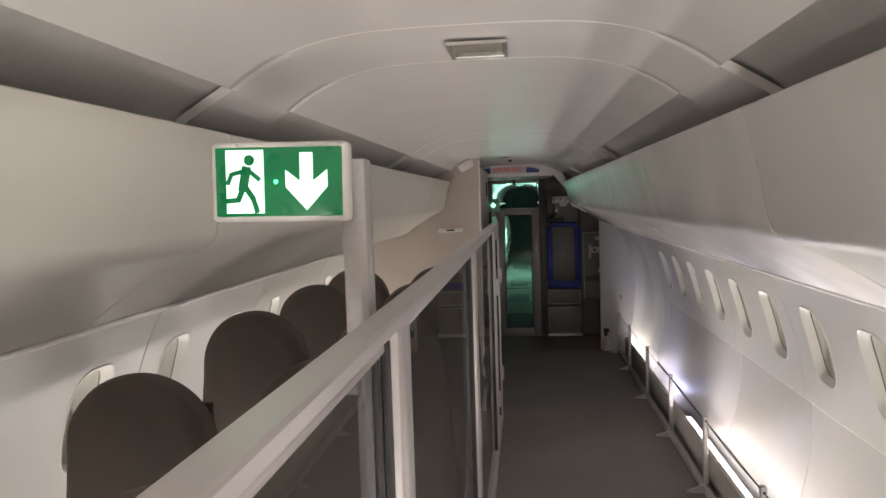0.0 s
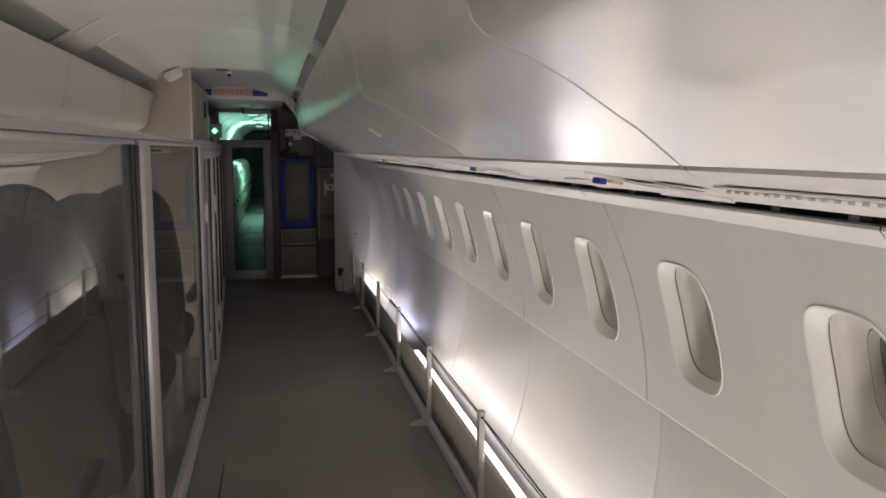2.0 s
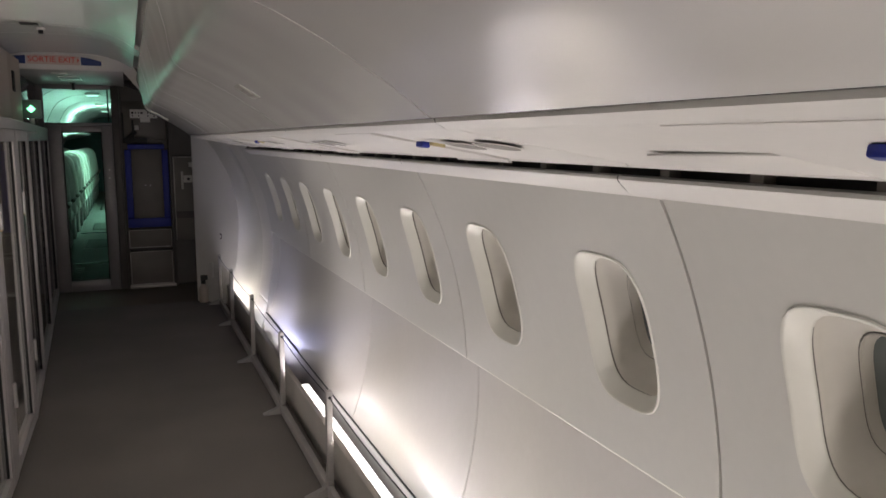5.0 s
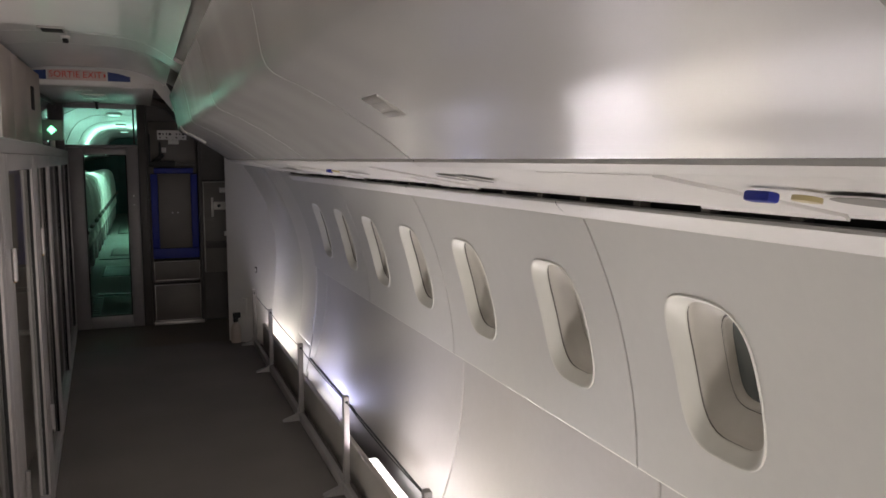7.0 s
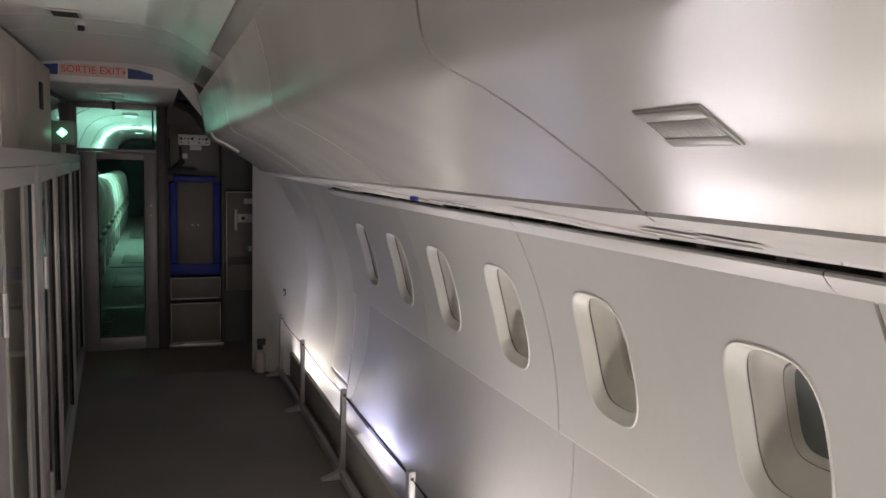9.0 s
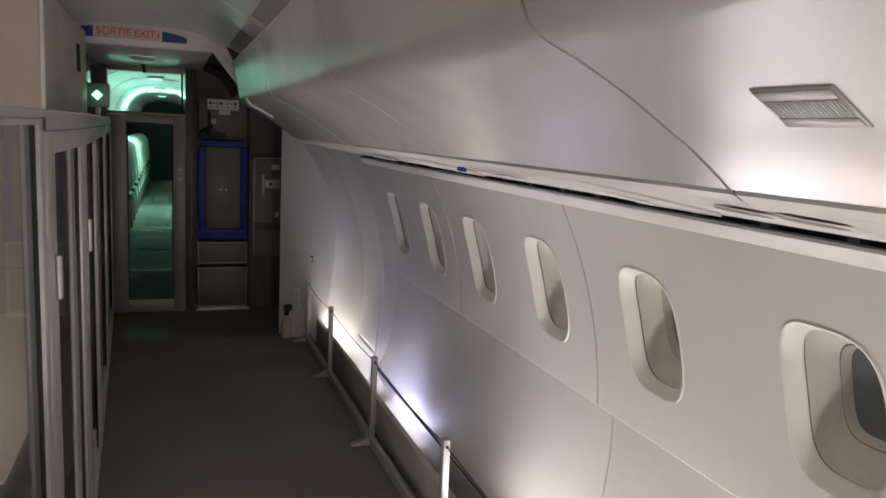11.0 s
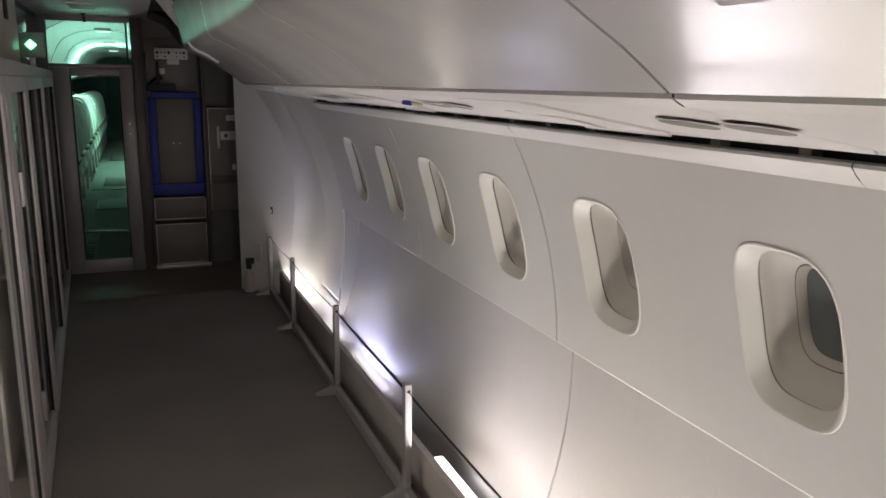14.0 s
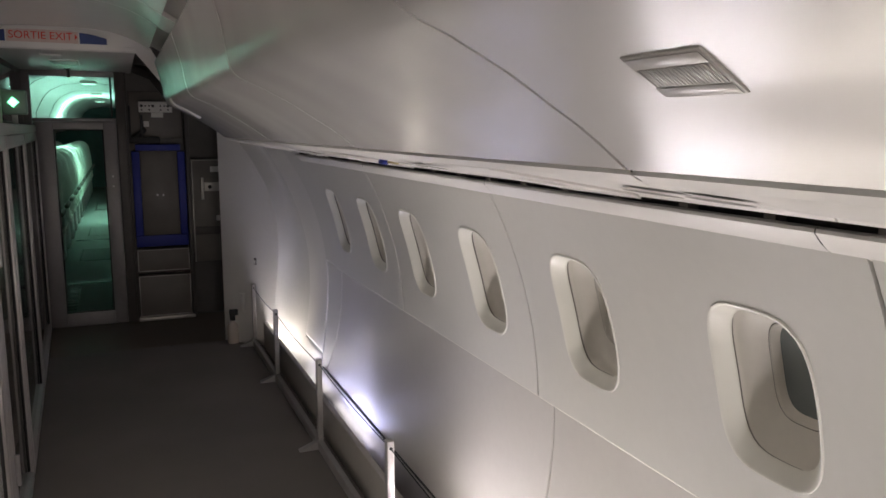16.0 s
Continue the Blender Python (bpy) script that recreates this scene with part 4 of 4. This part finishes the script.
drawer(0.365, 0.525, "shallow grey-brown galley drawer with pale metal edging")
drawer(0.032, 0.332, "deep grey-brown galley drawer with pale metal edging")
cover = thing("galley_door", "brown-grey galley door edged with blue tape", "galley door", at=pose(0.371, 8.60, 0.545))
part("panel", box(-0.125, 0.125, 0.0, 0.10, 0.085, 0.69, 0.003), M_BOX, cover)
part("tape", box(-0.178, -0.1265, -0.004, 0.10, 0.085, 0.685, 0.002), M_BLUE, cover, "dark blue tape")
part("tape", box(0.1265, 0.178, -0.004, 0.10, 0.085, 0.685, 0.002), M_BLUE, cover, "dark blue tape")
part("tape", box(-0.150, 0.150, -0.004, 0.10, 0.692, 0.735, 0.002), M_BLUE, cover, "dark blue tape")
part("tape", box(-0.178, 0.178, -0.002, 0.10, 0.003, 0.082, 0.002), M_BLUE, cover, "dark blue tape")
for x in (-0.02, 0.02):
    part("knob", rod((x, -0.008, 0.375), (x, 0.0, 0.375), 0.006, sides=10), M_ALU, cover)
bracket = thing("hole_bracket", "pale perforated metal bracket fixed in the galley", "bracket", at=pose(0.365, 8.54, 1.505))
part("plate", box(-0.11, 0.11, 0.0, 0.008, 0.0, 0.075, 0.002), M_WHITE, bracket)
part("stem", box(-0.03, 0.05, 0.002, 0.01, -0.035, -0.001, 0.002), M_WHITE, bracket)
part("arm", box(-0.06, 0.0, 0.009, 0.18, 0.02, 0.05, 0.002), M_GALLEY, bracket)
for i, x in enumerate((-0.09, -0.065, -0.04, -0.015, 0.035, 0.06, 0.085)):
    part("hole", rod((x, -0.002, 0.045), (x, 0.001, 0.045), 0.006 if i % 3 else 0.010, sides=10), M_RUBBER, bracket)
    if i % 2 == 0:
        part("hole", rod((x, -0.002, 0.018), (x, 0.001, 0.018), 0.006, sides=10), M_RUBBER, bracket)
shelf_box = thing("galley_outlet", "black open outlet box in the galley", "outlet box", at=pose(0.245, 8.60, 1.29))
part("shell", box(-0.06, -0.045, 0.0, 0.11, 0.0, 0.26, 0.003), M_RUBBER, shelf_box)
part("shell", box(-0.06, 0.14, 0.0, 0.11, 0.0, 0.045, 0.003), M_RUBBER, shelf_box)
part("shell", box(0.02, 0.035, 0.0, 0.11, 0.0, 0.20, 0.003), M_RUBBER, shelf_box)
part("back", box(-0.05, 0.30, 0.09, 0.11, 0.03, 0.36, 0.003), M_BOX, shelf_box)
part("switch", box(0.04, 0.075, -0.004, 0.02, 0.115, 0.155, 0.004), M_WHITE, shelf_box, "small white switch")
part("pipe", rod((-0.03, 0.02, 0.03), (0.05, 0.03, 0.10), 0.018), M_RUBBER, shelf_box)
side = thing("galley_locker", "dark brown locker door with pale metal edge", "locker", at=pose(0.70, 8.58, 0.42))
part("panel", box(-0.11, 0.10, 0.0, 0.12, 0.0, 0.75, 0.004), M_BOX, side)
part("edging", box(-0.112, -0.104, -0.005, 0.0, 0.0, 0.75, 0.001), M_EDGE, side, "pale metal edge")
part("edging", box(-0.1035, 0.10, -0.005, 0.0, 0.744, 0.75, 0.001), M_EDGE, side, "pale metal edge")
part("latch_plate", box(-0.05, -0.03, -0.012, 0.0, 0.46, 0.62, 0.002), M_EDGE, side)
part("latch", box(-0.028, 0.08, -0.014, 0.0, 0.52, 0.585, 0.003), M_EDGE, side)
part("keyhole", rod((0.012, -0.016, 0.552), (0.012, -0.0135, 0.552), 0.014, sides=12), M_RUBBER, side)
part("notice", box(0.02, 0.08, -0.004, 0.0, 0.66, 0.70, 0.001), M_WHITE, side, "small white notice")
part("notice", box(0.05, 0.075, -0.004, 0.0, 0.30, 0.34, 0.001), M_WHITE, side, "small white notice")
part("crossbar", box(-0.10, 0.10, -0.006, 0.0, 0.20, 0.26, 0.002), M_GALLEY, side)

# small fittings on and by the slanted bulkhead
bottle = thing("spray_bottle", "small beige bottle with a dark top on the floor", "bottle", at=pose(0.735, 7.765, 0.0))
bm = bmesh.new()
rings(bm, [[(r * math.cos(t * math.pi / 10), r * math.sin(t * math.pi / 10), z) for t in range(20)] for r, z in ((0.010, 0.001), (0.034, 0.002), (0.037, 0.015), (0.037, 0.110), (0.030, 0.130), (0.016, 0.142), (0.015, 0.155))], cap=True)
part("body", bm, M_BEIGE, bottle)
part("cap", rod((0, 0, 0.155), (0, 0, 0.185), 0.018, sides=14), M_RUBBER, bottle, "dark cap")
part("nozzle", box(-0.02, 0.035, -0.012, 0.012, 0.185, 0.225, 0.005), M_RUBBER, bottle)
plate = thing("wall_plate", "narrow cream cover plate on the white bulkhead", "plate", at=pose(0.800, 7.738, 0.21, 0, 0, -45.5))
part("cover", box(-0.022, 0.022, -0.010, 0.0, 0.0, 0.125, 0.004), M_WHITE, plate)
part("screw", rod((0, -0.012, 0.11), (0, -0.010, 0.11), 0.004, sides=10), M_ALU, plate)
hook = thing("wall_hook", "small black ring catch on the white bulkhead", "hook", at=pose(0.878, 7.660, 0.553, 0, 0, -45.5))
part("plate", box(-0.009, 0.009, -0.004, 0.0, -0.022, 0.022, 0.002), M_RUBBER, hook)
part("ring", box(-0.006, 0.006, -0.012, -0.004, -0.016, 0.010, 0.003), M_WHITE, hook)

# ---------------------------------------------------------------- fittings over the windows
def shelf_z(x):
    return 1.334 - (x - 0.643) * 0.1749


lamp = thing("rack_light", "unlit grey ribbed light let into the hat rack", "rack light", at=look((0.4865, 3.249, 1.4305), (0.4865 - 0.52, 3.249, 1.4305 - 0.854)))
part("frame", box(-0.0425, 0.0425, -0.027, 0.027, -0.0008, 0.004, 0.001), M_LENSFRAME, lamp)
for i in range(20):
    part("rib", box(-0.0385 + i * 0.0039, -0.0359 + i * 0.0039, -0.011, 0.011, -0.0019, -0.0009, 0.0004), M_LENSFRAME, lamp)
for y in (-0.0185, 0.0185):
    part("bar", box(-0.040, 0.040, y - 0.006, y + 0.006, -0.0017, -0.0009, 0.0004), M_LENSFRAME, lamp)


def reading_unit(y, clip):
    ob = thing("reading_light", "pair of oval light recesses in the service panel", "reading light", "service fittings", at=Matrix.Translation((0.752, y, shelf_z(0.752) - 0.004)) @ Euler((0, math.atan(0.1749), 0)).to_matrix().to_4x4())
    for u in (-0.055, 0.065):
        bm = bmesh.new()
        rings(bm, [[(0.034 * k * math.cos(t * math.pi / 12), u + 0.046 * k * math.sin(t * math.pi / 12), z) for t in range(24)] for k, z in ((1.12, 0.0), (1.10, -0.0012), (1.0, -0.0012), (0.97, 0.0)) ])
        part("rim", bm, M_WHITE, ob)
        # flat disc, its dark colour standing in for a shaded recess
        bm = bmesh.new()
        rings(bm, [[(0.034 * math.cos(t * math.pi / 12), u + 0.046 * math.sin(t * math.pi / 12), z) for t in range(24)] for z in (0.0, -0.0016)], cap=True)
        part("bowl", bm, M_SEAL_SHADE, ob, "flat dark brown disc for the shaded hollow")
    if clip:
        part("clip", box(-0.046, -0.030, 0.150, 0.185, -0.011, 0.0, 0.003), M_BLUE, ob, "bright blue clip")
        part("nozzle", rod((-0.03, 0.118, -0.002), (-0.03, 0.118, -0.007), 0.014, sides=16), M_OCHRETINT, ob)
    return ob


for y, clip in ((3.54, False), (1.62, True), (5.45, False), (4.42, True), (2.53, True), (-0.2, True)):
    reading_unit(y, clip)
for y in (1.24, 5.02):
    ob = thing("speaker_grille", "ribbed white speaker grille in the service panel", "grille", "service grilles", at=Matrix.Translation((0.775, y, shelf_z(0.775) - 0.002)) @ Euler((0, math.atan(0.1749), 0)).to_matrix().to_4x4())
    part("frame", box(-0.078, 0.078, -0.15, 0.15, -0.003, 0.0, 0.001), M_WHITE, ob)
    for i in range(14):
        part("slat", box(-0.066, 0.066, -0.135 + i * 0.020, -0.124 + i * 0.020, -0.008, -0.0032, 0.001), M_WHITE, ob)
for y, turn in ((4.10, 1.2), (2.05, -1.0), (5.9, 1.2)):
    flap = tagged(part("loose_flap", box(-0.05, 0.05, -0.11, 0.11, -0.003, 0.0, 0.001), M_WHITE, at=Matrix.Translation((0.84, y, shelf_z(0.84) - 0.003)) @ Euler((radians(turn), math.atan(0.1749) + radians(2), 0)).to_matrix().to_4x4()), "loose white plate hanging under the service panel", "plate", "loose plates")

# ---------------------------------------------------------------- green-lit cabin beyond the door
for x in (-0.47, 0.47):
    cove = thing("cove_light", "green light strip along the rack of the next cabin", "light strip", "cove strips", at=pose(XC + x, 15.6, 1.42))
    part("tray", box(-0.045, 0.045, -5.6, 5.6, 0.0, 0.03, 0.004), M_WHITE, cove)
    part("strip", box(-0.025, 0.025, -5.5, 5.5, 0.031, 0.036, 0.001), M_GLOW, cove, "glowing green strip")
far = thing("wall_far_cabin", "green-lit cabin lining beyond the glass door", "wall", kind="structure")
FAR = [(XC - 1.25, 0.0), (XC - 1.31, 0.45), (XC - 1.22, 1.0), (XC - 1.05, 1.30), (XC - 0.55, 1.41), (XC - 0.545, 1.56), (XC - 0.47, 1.72), (XC - 0.40, 1.80), (XC - 0.26, 1.87), (XC, 1.90)]
FAR = FAR + [(2 * XC - x, z) for x, z in reversed(FAR[:-1])]
for i in range(8):
    y0 = 8.76 + i * 1.75
    part("cabin_bay", run(FAR, (y0, y0 + 1.70)), M_CEIL, far)
    part("cabin_rib", run([(x + (XC - x) * 0.035, z + (0.9 - z) * 0.02) for x, z in FAR], (y0 + 1.62, y0 + 1.74)), M_CEIL, far)
part("end", box(XC - 1.4, XC + 1.4, 22.7, 22.75, 0.0, 2.0, 0), M_TEAL, far)
part("end_door", box(XC - 0.27, XC + 0.27, 22.66, 22.70, 0.0, 1.72, 0.01), M_TEAL, far, "dark blue-green door")
tagged(part("floor_far_cabin", box(XC - 1.3, XC + 1.3, 8.70, 22.75, -0.06, -0.004, 0), M_FARFLOOR, smooth=False), "pale green-lit floor of the next cabin", "floor", kind="structure")
for y, w, l in ((12.0, 0.30, 0.85), (14.1, 0.26, 0.90), (17.9, 0.26, 1.6)):
    hatch = thing("floor_hatch", "dark rectangular hatch frame in the aisle floor", "hatch", "aisle hatches", at=pose(XC - 0.03, y, -0.004))
    part("cover", box(-w / 2, w / 2, -l / 2, l / 2, 0.0, 0.006, 0.002), M_DARK if y < 13 else M_FARFLOOR, hatch)
    for sx in (-1, 1):
        part("frame", box(sx * w / 2 - 0.008 + sx * 0.009, sx * w / 2 + 0.008 + sx * 0.009, -l / 2, l / 2, 0.0, 0.010, 0.002), M_RUBBER, hatch)
bm = bmesh.new()
for sx in (-0.19, 0.14):
    for i in range(11):
        box(XC + sx, XC + sx + 0.08, 8.95 + i * 0.11, 8.95 + i * 0.11 + 0.055, -0.004, 0.003, 0, bm)
box(XC - 0.22, XC + 0.24, 10.25, 10.36, -0.004, 0.003, 0, bm)
box(XC - 0.30, XC + 0.30, 13.2, 13.30, -0.004, 0.003, 0, bm)
tagged(part("floor_grating", bm, M_RUBBER), "short dark slots along the aisle floor", "grating", kind="structure")
far_seat = seat(M_CREAM, "cream cabin seat with rounded back in green light", "seats of the next cabin")
far_seat.matrix_basis = pose(XC - 0.52, 9.24, 0)
for k in range(15):
    for x in (-1.0, -0.52, 0.52, 1.0):
        if k or x != -0.52:
            copy_thing(far_seat, pose(XC + x, 9.24 + 0.86 * k, 0))
for y in (12.0, 15.0, 18.0):
    ob = thing("cabin_lamp", "small lit ceiling lamp of the next cabin", "ceiling lamp", "far cabin lamps", at=pose(XC, y, 1.895))
    part("base", box(-0.08, 0.08, -0.12, 0.12, -0.025, 0.0, 0.004), M_WHITE, ob)
    part("diffuser", box(-0.06, 0.06, -0.10, 0.10, -0.030, -0.026, 0.001), M_GLOW, ob, "glowing diffuser")
